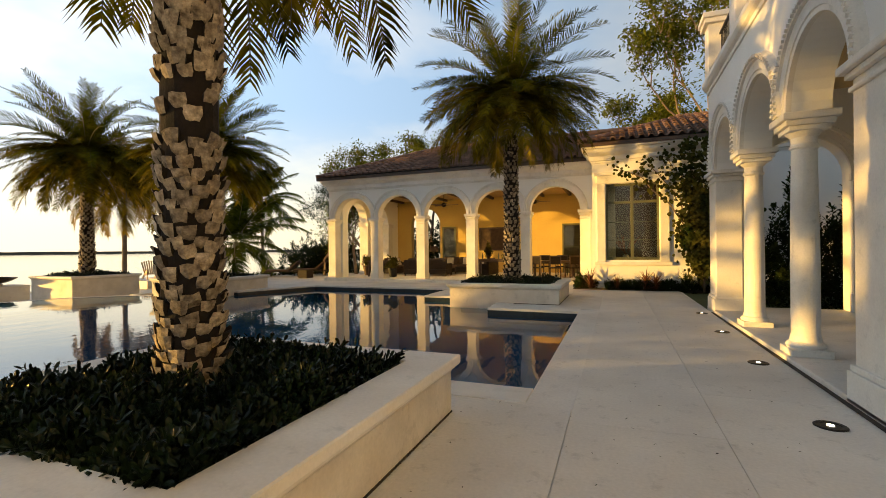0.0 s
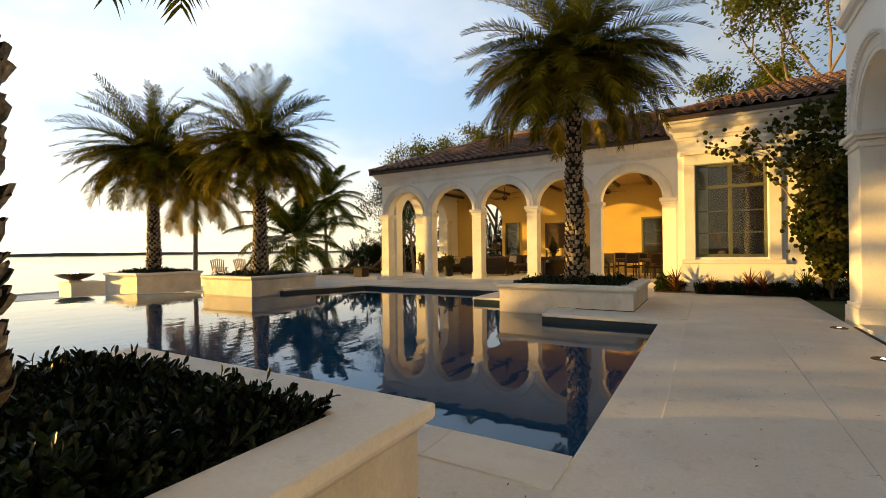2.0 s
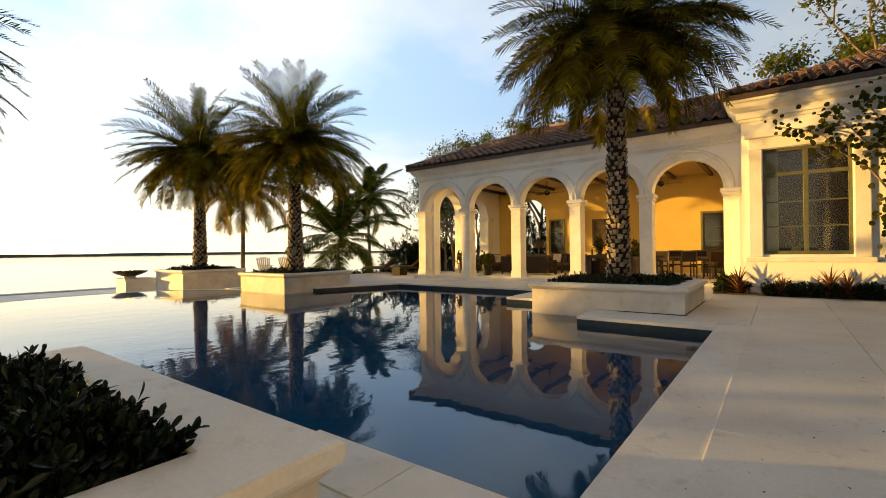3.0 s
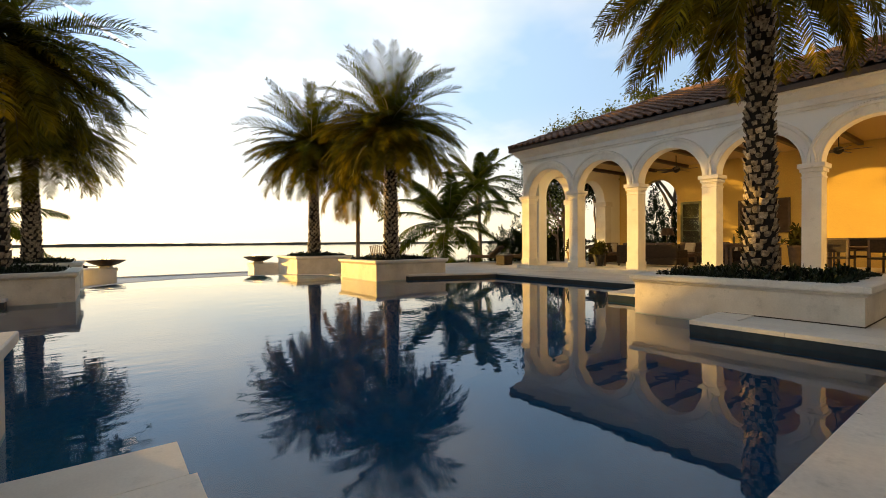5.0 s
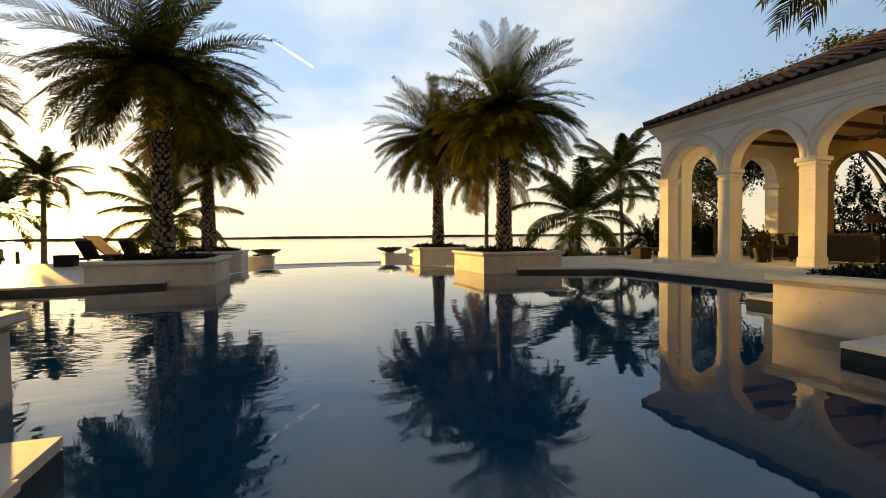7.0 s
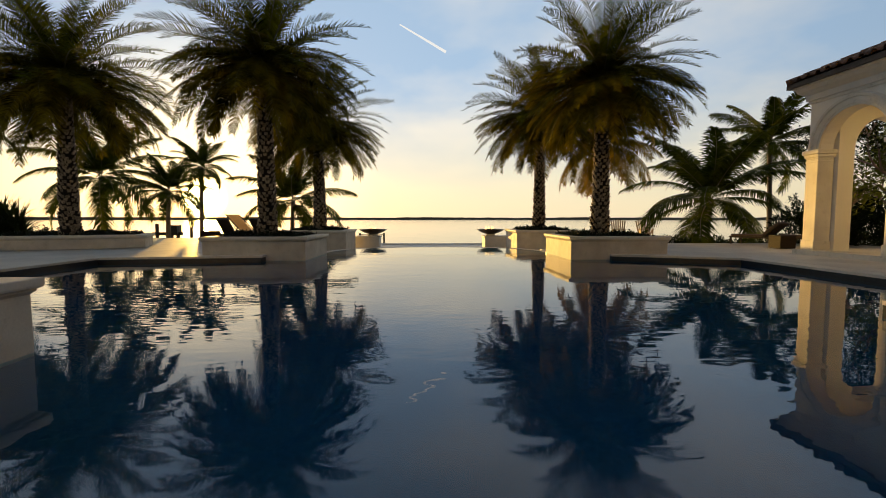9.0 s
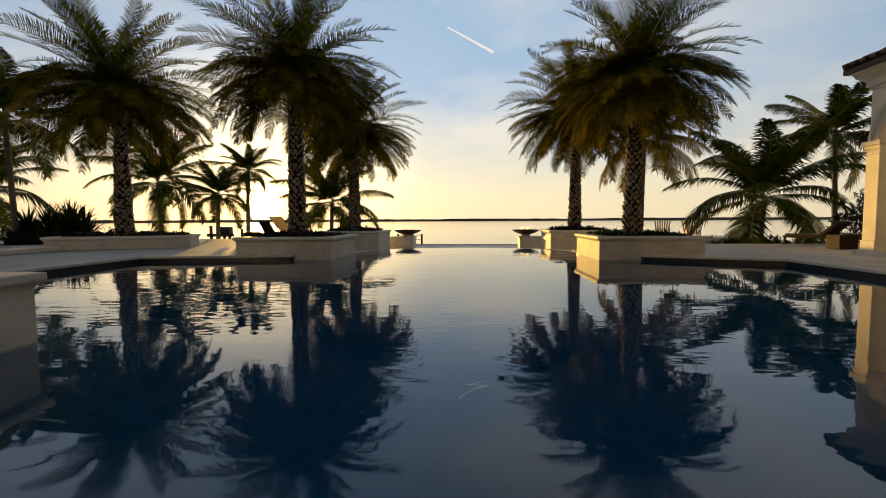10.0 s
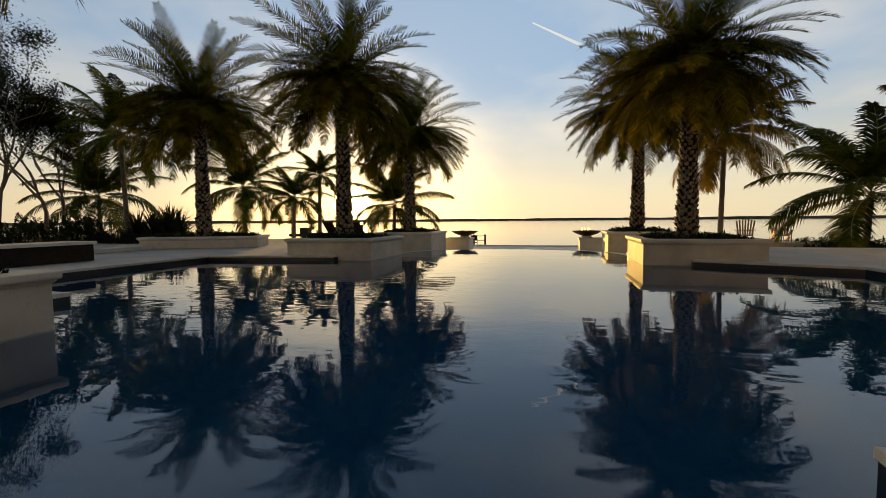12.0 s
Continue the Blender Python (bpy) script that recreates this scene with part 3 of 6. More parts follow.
def crown_mesh(seed, fronds, length, leaflets, leaf_len, leaf_w, low, high, vee=0.35, hang=0.15, droop=(0.9, 1.6), radius=0.18, bias=0.85):
    """A crown of feather fronds, spiralling from hanging old ones to upright young ones; two lists: leaves and stalks."""
    rng = random.Random(seed)
    LV, LF, SV, SF = [], [], [], []
    for i in range(fronds):
        t = i / (fronds - 1)
        up = low + (high - low) * t ** bias + rng.uniform(-0.10, 0.10)
        ln = length * (0.86 + 0.22 * math.sin(math.pi * (0.2 + 0.7 * t))) * rng.uniform(0.9, 1.08)
        dr = (droop[0] + (droop[1] - droop[0]) * (1 - t)) * rng.uniform(0.8, 1.15)
        lv, lf, sv, sf = frond_data(rng, ln, up, dr, leaflets, leaf_len, leaf_w, vee, hang)
        m = Matrix.Rotation(i * 2.39996 + rng.uniform(-0.15, 0.15), 4, "Z") @ Matrix.Translation((radius * (1 - 0.5 * t), 0, 0.45 * t - 0.25)) @ Matrix.Rotation(rng.uniform(-0.35, 0.35), 4, "X")
        a, b = len(LV), len(SV)
        LV += [m @ v for v in lv]
        SV += [m @ v for v in sv]
        LF += [tuple(q + a for q in f) for f in lf]
        SF += [tuple(q + b for q in f) for f in sf]
    return LV, LF, SV, SF


def mesh_raw(name, verts, faces, material):
    me = bpy.data.meshes.new(name)
    me.from_pydata(verts, [], faces)
    me.materials.append(material)
    return me


DATE_CROWNS = []
for seed in (3, 11, 23):
    # young fronds stand and arch above; old ones lie in a dense skirt below
    LV, LF, SV, SF = crown_mesh(seed, 54, 3.5, 58, 0.46, 0.038, 0.10, 1.40, 0.42, 0.10, (0.60, 1.15), bias=0.9)
    young = len(LF)
    lv, lf, sv, sf = crown_mesh(seed + 50, 88, 3.25, 52, 0.50, 0.056, -0.55, 0.22, 0.25, 0.30, (0.75, 1.05), bias=0.8)
    k, j = len(LV), len(SV)
    LV, LF = LV + lv, LF + [tuple(q + k for q in f) for f in lf]
    SV, SF = SV + sv, SF + [tuple(q + j for q in f) for f in sf]
    me = mesh_raw("crown", LV, LF, DATE)
    me.materials.append(OLDFROND_SUN)
    me.polygons.foreach_set("material_index", [1 if i > young else 0 for i in range(len(LF))])
    DATE_CROWNS.append((me, mesh_raw("frond_stalk", SV, SF, RACHIS)))
COCO_CROWNS = []
for seed in (5, 17):
    LV, LF, SV, SF = crown_mesh(seed, 25, 3.9, 80, 0.74, 0.066, -0.45, 1.35, 0.05, 0.42, (0.7, 1.5), 0.1)
    COCO_CROWNS.append((mesh_raw("crown", LV, LF, COCO), mesh_raw("frond_stalk", SV, SF, RACHIS)))


LV, LF, SV, SF = crown_mesh(29, 34, 3.9, 80, 0.74, 0.060, -0.6, 1.25, 0.05, 0.42, (0.7, 1.5), 0.1)
COCO_CROWNS.append((mesh_raw("crown", LV, LF, SUNLIT_COCO), mesh_raw("frond_stalk", SV, SF, RACHIS)))


def boot_mesh(seed=0):
    """The cut stub of an old frond: a squarish chip with a rough pale face, leaning off the trunk, on flanks darkened
    as if in shade.
    """
    rng = random.Random(seed)
    bm = bmesh.new()
    cols = (-1.0, -0.4, 0.3, 1.0)
    rows = ((0.040, -0.012, 0.020), (0.056, 0.030, 0.044), (0.058, 0.082, 0.058))
    rings = []
    for r, (w, z, out) in enumerate(rows):
        ring = []
        for c in cols:
            jag = rng.uniform(-0.020, 0.010) if r == 2 else rng.uniform(-0.007, 0.007)
            ring.append(bm.verts.new((out - 0.016 * c * c + rng.uniform(-0.006, 0.006), w * c * rng.uniform(0.86, 1.08), z + jag)))
        rings.append(ring)
    for p, q in zip(rings, rings[1:]):
        for k in range(3):
            bm.faces.new((p[k], p[k + 1], q[k + 1], q[k]))
    rim = rings[0] + [rings[1][3]] + rings[2][::-1] + [rings[1][0]]
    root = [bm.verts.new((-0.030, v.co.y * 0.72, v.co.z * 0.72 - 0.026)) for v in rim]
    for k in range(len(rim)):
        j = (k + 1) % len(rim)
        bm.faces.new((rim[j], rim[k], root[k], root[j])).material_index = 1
    bmesh.ops.recalc_face_normals(bm, faces=bm.faces[:])
    return bm


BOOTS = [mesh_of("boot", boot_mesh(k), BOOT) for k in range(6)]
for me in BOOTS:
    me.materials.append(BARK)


def trunk_radius(h, height, r0, r1):
    t = h / height
    return r0 + (r1 - r0) * min(1, t * 1.6) + 0.10 * r0 * math.exp(-t * 14)


def date_palm(x, y, z, height, crown, turn, r0=0.27, r1=0.22, label="", singly=False, scale=1.0, lean=(0, 0), boots=True):
    tree = thing("date_palm", (x, y, z), label, "palm tree", "date palms round the pool")
    n = 18
    pts = [(lean[0] * (i / n) ** 1.5, lean[1] * (i / n) ** 1.5, height * i / n) for i in range(n + 1)]
    radii = [trunk_radius(p[2], height, r0, r1) for p in pts]
    radii[-1] *= 1.2
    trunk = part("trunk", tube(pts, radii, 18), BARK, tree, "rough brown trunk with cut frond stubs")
    rng = random.Random(int(x * 100) + 7)
    dz = 0.078 if singly else 0.105
    rows = int((height - 0.15 if singly else height - 0.75) / dz)
    BV, BF, BI = [], [], []
    around = 9
    for j in range(rows):
        h = 0.1 + j * dz
        t = (h / height) ** 1.5
        R = trunk_radius(h, height, r0, r1)
        for i in range(around):
            if rng.random() < (0.9 if singly and 1.85 < h < 2.28 else 0.04):
                continue
            a = 2 * math.pi * (i + 0.5 * (j % 2)) / around + rng.uniform(-0.13, 0.13)
            s = rng.uniform(0.78, 1.14) * R / 0.20 * (1.2 if singly and h > 2.3 else 1.02)
            m = Matrix.Translation((lean[0] * t, lean[1] * t, h + rng.uniform(-0.028, 0.028))) @ Matrix.Rotation(a, 4, "Z") @ Matrix.Translation((R - 0.010, 0, 0)) @ Matrix.Rotation(rng.uniform(-0.18, 0.20), 4, "Y") @ Matrix.Rotation(rng.uniform(-0.22, 0.22), 4, "X") @ Matrix.Scale(s, 4)
            boot = BOOTS[rng.randrange(6)]
            if singly and h < 2.75:
                piece("boot", boot, trunk, m)
            else:
                k = len(BV)
                for f in boot.polygons:
                    BF.append(tuple(k + q for q in f.vertices))
                    BI.append(f.material_index)
                BV += [m @ v.co for v in boot.vertices]
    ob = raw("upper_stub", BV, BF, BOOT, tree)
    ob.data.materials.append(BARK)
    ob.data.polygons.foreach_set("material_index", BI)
    ob["kind"] = "stuff"
    head = Matrix.Translation((lean[0], lean[1], height))
    collar = part("fibre_collar", lathe([(r1 * 1.05, -0.75), (r1 * 1.35, -0.35), (r1 * 1.5, -0.05), (r1 * 1.1, 0.3), (0.03, 0.55)], 14), FIBRE, tree, "orange-brown fibre below the crown")
    collar.matrix_basis = head
    leaves, stalks = DATE_CROWNS[crown]
    c = piece("crown", leaves, tree, head @ pose(0, 0, -0.05, 0, 0, turn) @ Matrix.Scale(scale * 0.93, 4))
    tagged(c, "arching grey-green feather fronds")
    piece("frond_stalk", stalks, c, Matrix.Identity(4))
    return tree


def coconut_palm(x, y, z, height, crown, turn, scale=1.0, lean=(0, 0), label="", nuts=0, r=0.13):
    tree = thing("coconut_palm", (x, y, z), label, "palm tree", "coconut palms by the shore")
    n = 14
    pts = [(lean[0] * (i / n) ** 1.4, lean[1] * (i / n) ** 1.4, height * i / n) for i in range(n + 1)]
    radii = [r * (1.5 - 0.5 * min(1, i / 2)) * (1 - 0.25 * i / n) + (0.012 if i % 2 else 0) for i in range(n + 1)]
    part("trunk", tube(pts, radii, 12), COCOBARK, tree, "slim ringed grey trunk", smooth=True)
    head = Matrix.Translation((lean[0], lean[1], height))
    leaves, stalks = COCO_CROWNS[crown]
    c = piece("crown", leaves, tree, head @ pose(0, 0, 0.05, 0, 0, turn) @ Matrix.Scale(scale, 4))
    piece("frond_stalk", stalks, c, Matrix.Identity(4))
    rng = random.Random(int(x * 31))
    for i in range(nuts):
        a = rng.uniform(0, 6.28)
        bm = bmesh.new()
        bmesh.ops.create_icosphere(bm, subdivisions=2, radius=0.13, matrix=Matrix.Translation((lean[0] + 0.24 * math.cos(a), lean[1] + 0.24 * math.sin(a), height - 0.15 - 0.25 * rng.random())) @ Matrix.Diagonal((0.85, 0.85, 1.15, 1)))
        part("coconut", bm, COCOBARK, tree, smooth=True)
    return tree


date_palm(-2.645, 1.93, 0.40, 5.75, 0, 115, 0.198, 0.182, "stout date palm with stubbed trunk in a planter", singly=True)
date_palm(-2.60, 12.42, 0.40, 5.60, 1, 0, 0.215, 0.175, "date palm before the arcade with orange fibre collar", scale=0.84)
date_palm(-14.2, 12.38, 0.40, 5.0, 2, 70, 0.25, 0.20, "tall sunlit date palm in the pool-side planter", scale=0.89)
date_palm(-14.1, 1.97, 0.40, 5.3, 1, 200, 0.25, 0.20, "dark backlit date palm in the pool-side planter", scale=0.93)
date_palm(-21.25, 12.2, 0.40, 5.45, 0, 150, 0.26, 0.20, "sunlit date palm in the planter by the sea")
date_palm(-20.95, 1.97, 0.40, 4.8, 2, 310, 0.26, 0.20, "backlit date palm in the planter by the sea", scale=0.95)
date_palm(-15.95, -5.35, 0.36, 5.45, 0, 250, 0.27, 0.21, "backlit date palm at the end of the terrace", scale=1.06)

coconut_palm(-21.9, 20.8, -0.56, 2.6, 0, 30, 1.05, (0.2, 0), "young coconut palm with low spreading fronds")
coconut_palm(-24.2, 25.8, -0.56, 5.7, 1, 80, 0.80, (0.2, -0.4), "tall coconut palm beside the pool house", 7)
coconut_palm(-25.92, 16.85, -0.56, 5.9, 2, 200, 0.88, (0.0, 0.1), "slim coconut palm behind the planters", 5)
# the row of palms along the southern shore
coconut_palm(-25.8, -11.1, -0.56, 3.85, 0, 20, 0.95, (0.2, 0.1), "backlit coconut palm with arching fronds")
coconut_palm(-27.1, -8.35, -0.56, 3.2, 1, 60, 0.66, (0.0, 0.1), "low coconut palm against the setting sun")
coconut_palm(-27.0, -6.35, -0.56, 4.6, 0, 95, 0.50, (0.0, 0.1), "slim coconut palm against the setting sun")
coconut_palm(-26.3, -0.9, -0.56, 2.6, 1, 250, 0.85, (0.0, 0.1), "small coconut palm behind the shaded planter")
coconut_palm(-20.0, -14.1, -0.56, 6.4, 0, 300, 0.95, (0.1, -0.1), "tall coconut palm with hanging nuts", 9)
coconut_palm(-21.0, -17.3, -0.56, 3.2, 1, 10, 0.9, (0.1, 0.1), "young coconut palm among dark shrubs")


# ---- pool house with arcade ----
FLOOR2 = 0.13
PH_X = [-12.72 + 2.33 * i for i in range(6)]       # west faces of the arcade's piers
PIER = 0.37
ph_open = [((PH_X[i] + PIER + PH_X[i + 1]) / 2, (PH_X[i + 1] - PH_X[i] - PIER) / 2, 2.94) for i in range(5)]
house = thing("pool_house", (0, 17.81, 0), "white stucco pool house with a five-arch arcade", "pool house", kind="structure")
part("arcade_wall", arch_wall(PH_X[0] + 0.03, -0.55, 0.0, 4.75, 0.40, ph_open), STUCCO, house)
side_open = [(1.85, 0.93, 2.94), (4.2, 0.93, 2.94), (6.55, 0.93, 2.94)]
part("side_wall", settle(arch_wall(0.465, 6.4, 0.0, 4.75, 0.44, side_open[:2]), Matrix.Translation((PH_X[0] + 0.04, 0, 0)) @ Matrix.Rotation(math.pi / 2, 4, "Z") @ Matrix.Diagonal((1, -1, 1, 1))), STUCCO, house)
VOLT = [(-0.004, -0.03), (-0.004, 0.03), (0.05, 0.035), (0.06, 0.05), (0.20, 0.055), (0.21, 0.09), (0.27, 0.10), (0.29, 0.06), (0.31, -0.02)]
for c, r, s in ph_open:
    part("archivolt", archivolt(c, s, r, VOLT), STONE, house)
for i, x in enumerate(PH_X):
    bm = boxes((x - 0.03, -0.06, FLOOR2 - 0.12, x + PIER + 0.03, 0.45, 0.40), (x - 0.012, -0.03, 0.40, x + PIER + 0.012, 0.425, 2.70), bevel=0.012)
    part("pier", bm, STONE, house)
    cap = boxes((x - 0.03, -0.05, 2.60, x + PIER + 0.03, 0.44, 2.64), (x - 0.02, -0.04, 2.70, x + PIER + 0.02, 0.43, 2.745), (x - 0.05, -0.07, 2.745, x + PIER + 0.05, 0.46, 2.83), (x - 0.09, -0.11, 2.835, x + PIER + 0.09, 0.49, 2.95), bevel=0.015)
    part("capital", cap, STONE, house)
CORN = [(0.0, 4.26), (0.04, 4.26), (0.05, 4.33), (0.09, 4.35), (0.10, 4.50), (0.16, 4.54), (0.24, 4.61), (0.28, 4.71), (0.34, 4.74), (0.35, 4.83), (0.0, 4.83)]
part("cornice", moulding([(-0.55, 0), (PH_X[0] + 0.03, 0), (PH_X[0] + 0.03, 6.8)][::-1], [(o, z) for o, z in CORN]), STONE, house)
part("back_wall", settle(arch_wall(PH_X[0] + 0.04, -0.55, 0.0, 4.75, 0.4, [(-10.4, 0.93, 2.94)]), Matrix.Translation((0, 6.4, 0))), WARMLIT_WALL, house)
part("end_wall", boxes((-0.545, 0.465, 0.0, -0.2, 6.4, 4.75)), WARMLIT_WALL, house)
floor = part("floor", boxes((PH_X[0] - 0.25, 17.70, -0.3, -0.55, 24.7, FLOOR2), bevel=0.01), DECK)
tagged(floor, "pale stone floor of the arcade", "floor", kind="structure")
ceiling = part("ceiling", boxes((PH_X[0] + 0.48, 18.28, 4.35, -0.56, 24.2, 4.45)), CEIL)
tagged(ceiling, "plastered arcade ceiling", "ceiling", kind="structure")
roof = thing("pool_house_roof", label="low hipped roof of weathered clay barrel tiles", category="roof", kind="structure")
EX0, EX1, EY0, EY1, EZ = PH_X[0] - 0.40, 2.0, 17.40, 26.9, 4.88
RIDGE = 4.88 + 4.75 * 0.42
hv = [(EX0, EY0, EZ), (EX1, EY0, EZ), (EX1, EY1, EZ), (EX0, EY1, EZ), (EX0 + 4.75, 22.15, RIDGE), (EX1, 22.15, RIDGE)]
raw("roof_deck", hv + [(x, y, z - 0.12) for x, y, z in hv], [(0, 1, 5, 4), (1, 2, 5), (2, 3, 4, 5), (3, 0, 4), (0, 6, 7, 1), (3, 9, 6, 0), (6, 9, 8, 7), (1, 7, 8, 2), (2, 8, 9, 3)], WOOD, roof)

# ---- garden wing with the bronze window ----
WY = 16.3
wing = thing("garden_wing", (0, 0, 0), "white stucco wing with a large bronze window", "building", kind="structure")
part("wall", boxes((-0.55, WY, -0.06, -0.10, WY + 0.45, 4.9), (1.60, WY, -0.06, 12.0, WY + 0.45, 4.9), (-0.10, WY, 3.67, 1.60, WY + 0.45, 4.9), (-0.10, WY, -0.06, 1.60, WY + 0.45, 1.02)), STUCCO, wing)
part("return_wall", boxes((-0.55, WY + 0.45, -0.06, -0.10, 17.80, 4.9)), STUCCO, wing)
part("cornice", moulding([(12.0, WY), (-0.55, WY), (-0.55, 18.3)][::-1], [(o, z + 0.16) for o, z in CORN]), STONE, wing)
part("window_surround", boxes((-0.40, WY - 0.07, 0.96, -0.11, WY + 0.1, 3.68), (1.61, WY - 0.07, 0.96, 1.90, WY + 0.1, 3.68), (-0.40, WY - 0.07, 3.68, 1.90, WY + 0.1, 3.97), (-0.48, WY - 0.14, 3.97, 1.98, WY + 0.1, 4.08), (-0.48, WY - 0.12, 0.84, 1.98, WY + 0.1, 0.96), bevel=0.02), STONE, wing)
window = thing("window_1", (0, WY, 0), "bronze casement window with glazing bars", "window", kind="structure")
part("window_frame", boxes((-0.10, 0.08, 1.02, -0.03, 0.18, 3.67), (1.53, 0.08, 1.02, 1.60, 0.18, 3.67), (-0.03, 0.08, 1.02, 1.53, 0.18, 1.11), (-0.03, 0.08, 3.60, 1.53, 0.18, 3.67), (-0.03, 0.07, 2.98, 1.53, 0.19, 3.07), (0.70, 0.07, 1.11, 0.80, 0.19, 2.98), (0.70, 0.07, 3.07, 0.80, 0.19, 3.60), bevel=0.008), BRONZE, window)
for x0, x1 in ((-0.03, 0.70), (0.80, 1.53)):
    for z in (1.70, 2.32):
        part("glazing_bar", boxes((x0, 0.10, z, x1, 0.15, z + 0.03)), BRONZE, window)
    for z0, z1 in ((1.11, 2.98), (3.07, 3.60)):
        pane = part("pane", boxes((x0, 0.122, z0, x1, 0.130, z1)), GLASS, window)
        pane.visible_shadow = False
part("curtain", boxes(*[(-0.06 + i * 0.045, 0.34 + 0.03 * (i % 2), 1.03, -0.015 + i * 0.045, 0.36 + 0.03 * (i % 2), 3.66) for i in range(6)]), LINEN, window, "cream curtain drawn aside")
part("room_back", boxes((-0.10, WY + 3.6, 0.0, 11.6, WY + 3.8, 5.0)), WOOD, wing)
part("room_floor", boxes((-0.10, WY + 0.45, -0.05, 11.6, WY + 3.6, 0.05)), WOOD, wing)
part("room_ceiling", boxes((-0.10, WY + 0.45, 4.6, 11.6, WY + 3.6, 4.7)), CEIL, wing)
wing_roof = thing("wing_roof", label="clay barrel tile roof over the garden wing", category="roof", kind="structure")
WE = 5.08
wv = [(-0.95, WY - 0.4, WE), (14.0, WY - 0.4, WE), (14.0, 23.7, WE), (-0.95, 23.7, WE), (2.75, 20.0, WE + 3.7 * 0.42), (14.0, 20.0, WE + 3.7 * 0.42)]
raw("roof_deck", wv + [(x, y, z - 0.12) for x, y, z in wv], [(0, 1, 5, 4), (1, 2, 5), (2, 3, 4, 5), (3, 0, 4), (0, 6, 7, 1), (3, 9, 6, 0), (6, 9, 8, 7), (1, 7, 8, 2), (2, 8, 9, 3)], WOOD, wing_roof)

# ---- main house with the open loggia ----
LX = 2.28
main = thing("main_house", (LX, 0, 0), "white stucco house with a stone loggia of round arches", "house", kind="structure")
TO_WALL = Matrix.Rotation(math.pi / 2, 4, "Z") @ Matrix.Diagonal((1, -1, 1, 1))     # u along +y, thick towards +x
SPRING = 3.14
log_open = [(10.035, 0.915, SPRING), (7.79, 0.95, SPRING), (5.63, 0.83, SPRING)]
part("loggia_wall", settle(arch_wall(2.0, 11.65, SPRING, 5.1, 0.45, sorted(log_open)), TO_WALL), STUCCO, main)
for c, r, s in log_open:
    part("archivolt", settle(archivolt(c, s, r, VOLT), TO_WALL), STONE, main)
for y0, y1 in ((10.95, 11.65), (4.00, 4.80)):
    part("pier", boxes((0.0, y0, 0.0, 0.50, y1, SPRING - 0.14), (-0.05, y0 - 0.05, 0.0, 0.55, y1 + 0.05, 0.30), (-0.03, y0 - 0.03, 0.30, 0.53, y1 + 0.03, 0.36), bevel=0.012), STONE, main)
    part("capital", boxes((-0.03, y0 - 0.03, SPRING - 0.26, 0.53, y1 + 0.03, SPRING - 0.21), (-0.05, y0 - 0.05, SPRING - 0.14, 0.55, y1 + 0.05, SPRING - 0.08), (-0.10, y0 - 0.10, SPRING - 0.08, 0.60, y1 + 0.10, SPRING), bevel=0.02), STONE, main)
for y in (8.93, 6.65):
    col = boxes((0.0, y - 0.22, 0.06, 0.44, y + 0.22, 0.15), bevel=0.008)
    lathe([(0.20, 0.15), (0.215, 0.18), (0.20, 0.215), (0.172, 0.235), (0.165, 0.29), (0.155, 0.32), (0.155, 1.2), (0.146, 2.1), (0.135, 2.66), (0.135, 2.70), (0.158, 2.72), (0.158, 2.75), (0.138, 2.77), (0.138, 2.85), (0.185, 2.90), (0.195, 2.92)], 32, col, (0.22, y, 0))
    part("column", col, STONE, main)
    part("capital", boxes((0.0, y - 0.22, 2.92, 0.44, y + 0.22, 2.98), (-0.04, y - 0.25, 2.98, 0.48, y + 0.25, 3.05), (-0.08, y - 0.29, 3.05, 0.52, y + 0.29, SPRING), bevel=0.015), STONE, main)
part("string_course", moulding([(0.0, 11.65), (0.0, -2.0)], [(0.0, 5.0), (0.03, 5.0), (0.04, 5.06), (0.09, 5.1), (0.13, 5.17), (0.13, 5.26), (0.0, 5.26)]), STONE, main)
part("wall", boxes((0.02, -9.0, 0.0, 0.5, 3.95, 9.0)), STUCCO, main)
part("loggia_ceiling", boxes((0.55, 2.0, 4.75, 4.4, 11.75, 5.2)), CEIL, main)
part("loggia_floor", boxes((-0.05, 2.0, -0.1, 4.9, 11.75, 0.06), bevel=0.022), DECK, main)

for c, r, z in side_open[:2]:
    part("archivolt", settle(archivolt(c, z, r, VOLT), Matrix.Translation((PH_X[0] + 0.04, 0, 0)) @ Matrix.Rotation(math.pi / 2, 4, "Z") @ Matrix.Diagonal((1, -1, 1, 1))), STONE, house)
for y0, y1 in ((2.78, 3.27), (5.13, 5.6)):
    part("pier", boxes((PH_X[0] - 0.0, y0 - 0.012, FLOOR2 - 0.02, PH_X[0] + 0.52, y1 + 0.012, 2.72), (PH_X[0] - 0.05, y0 - 0.05, 2.725, PH_X[0] + 0.57, y1 + 0.05, 2.94), (PH_X[0] - 0.03, y0 - 0.03, FLOOR2 - 0.03, PH_X[0] + 0.55, y1 + 0.03, 0.40), bevel=0.012), STONE, house)


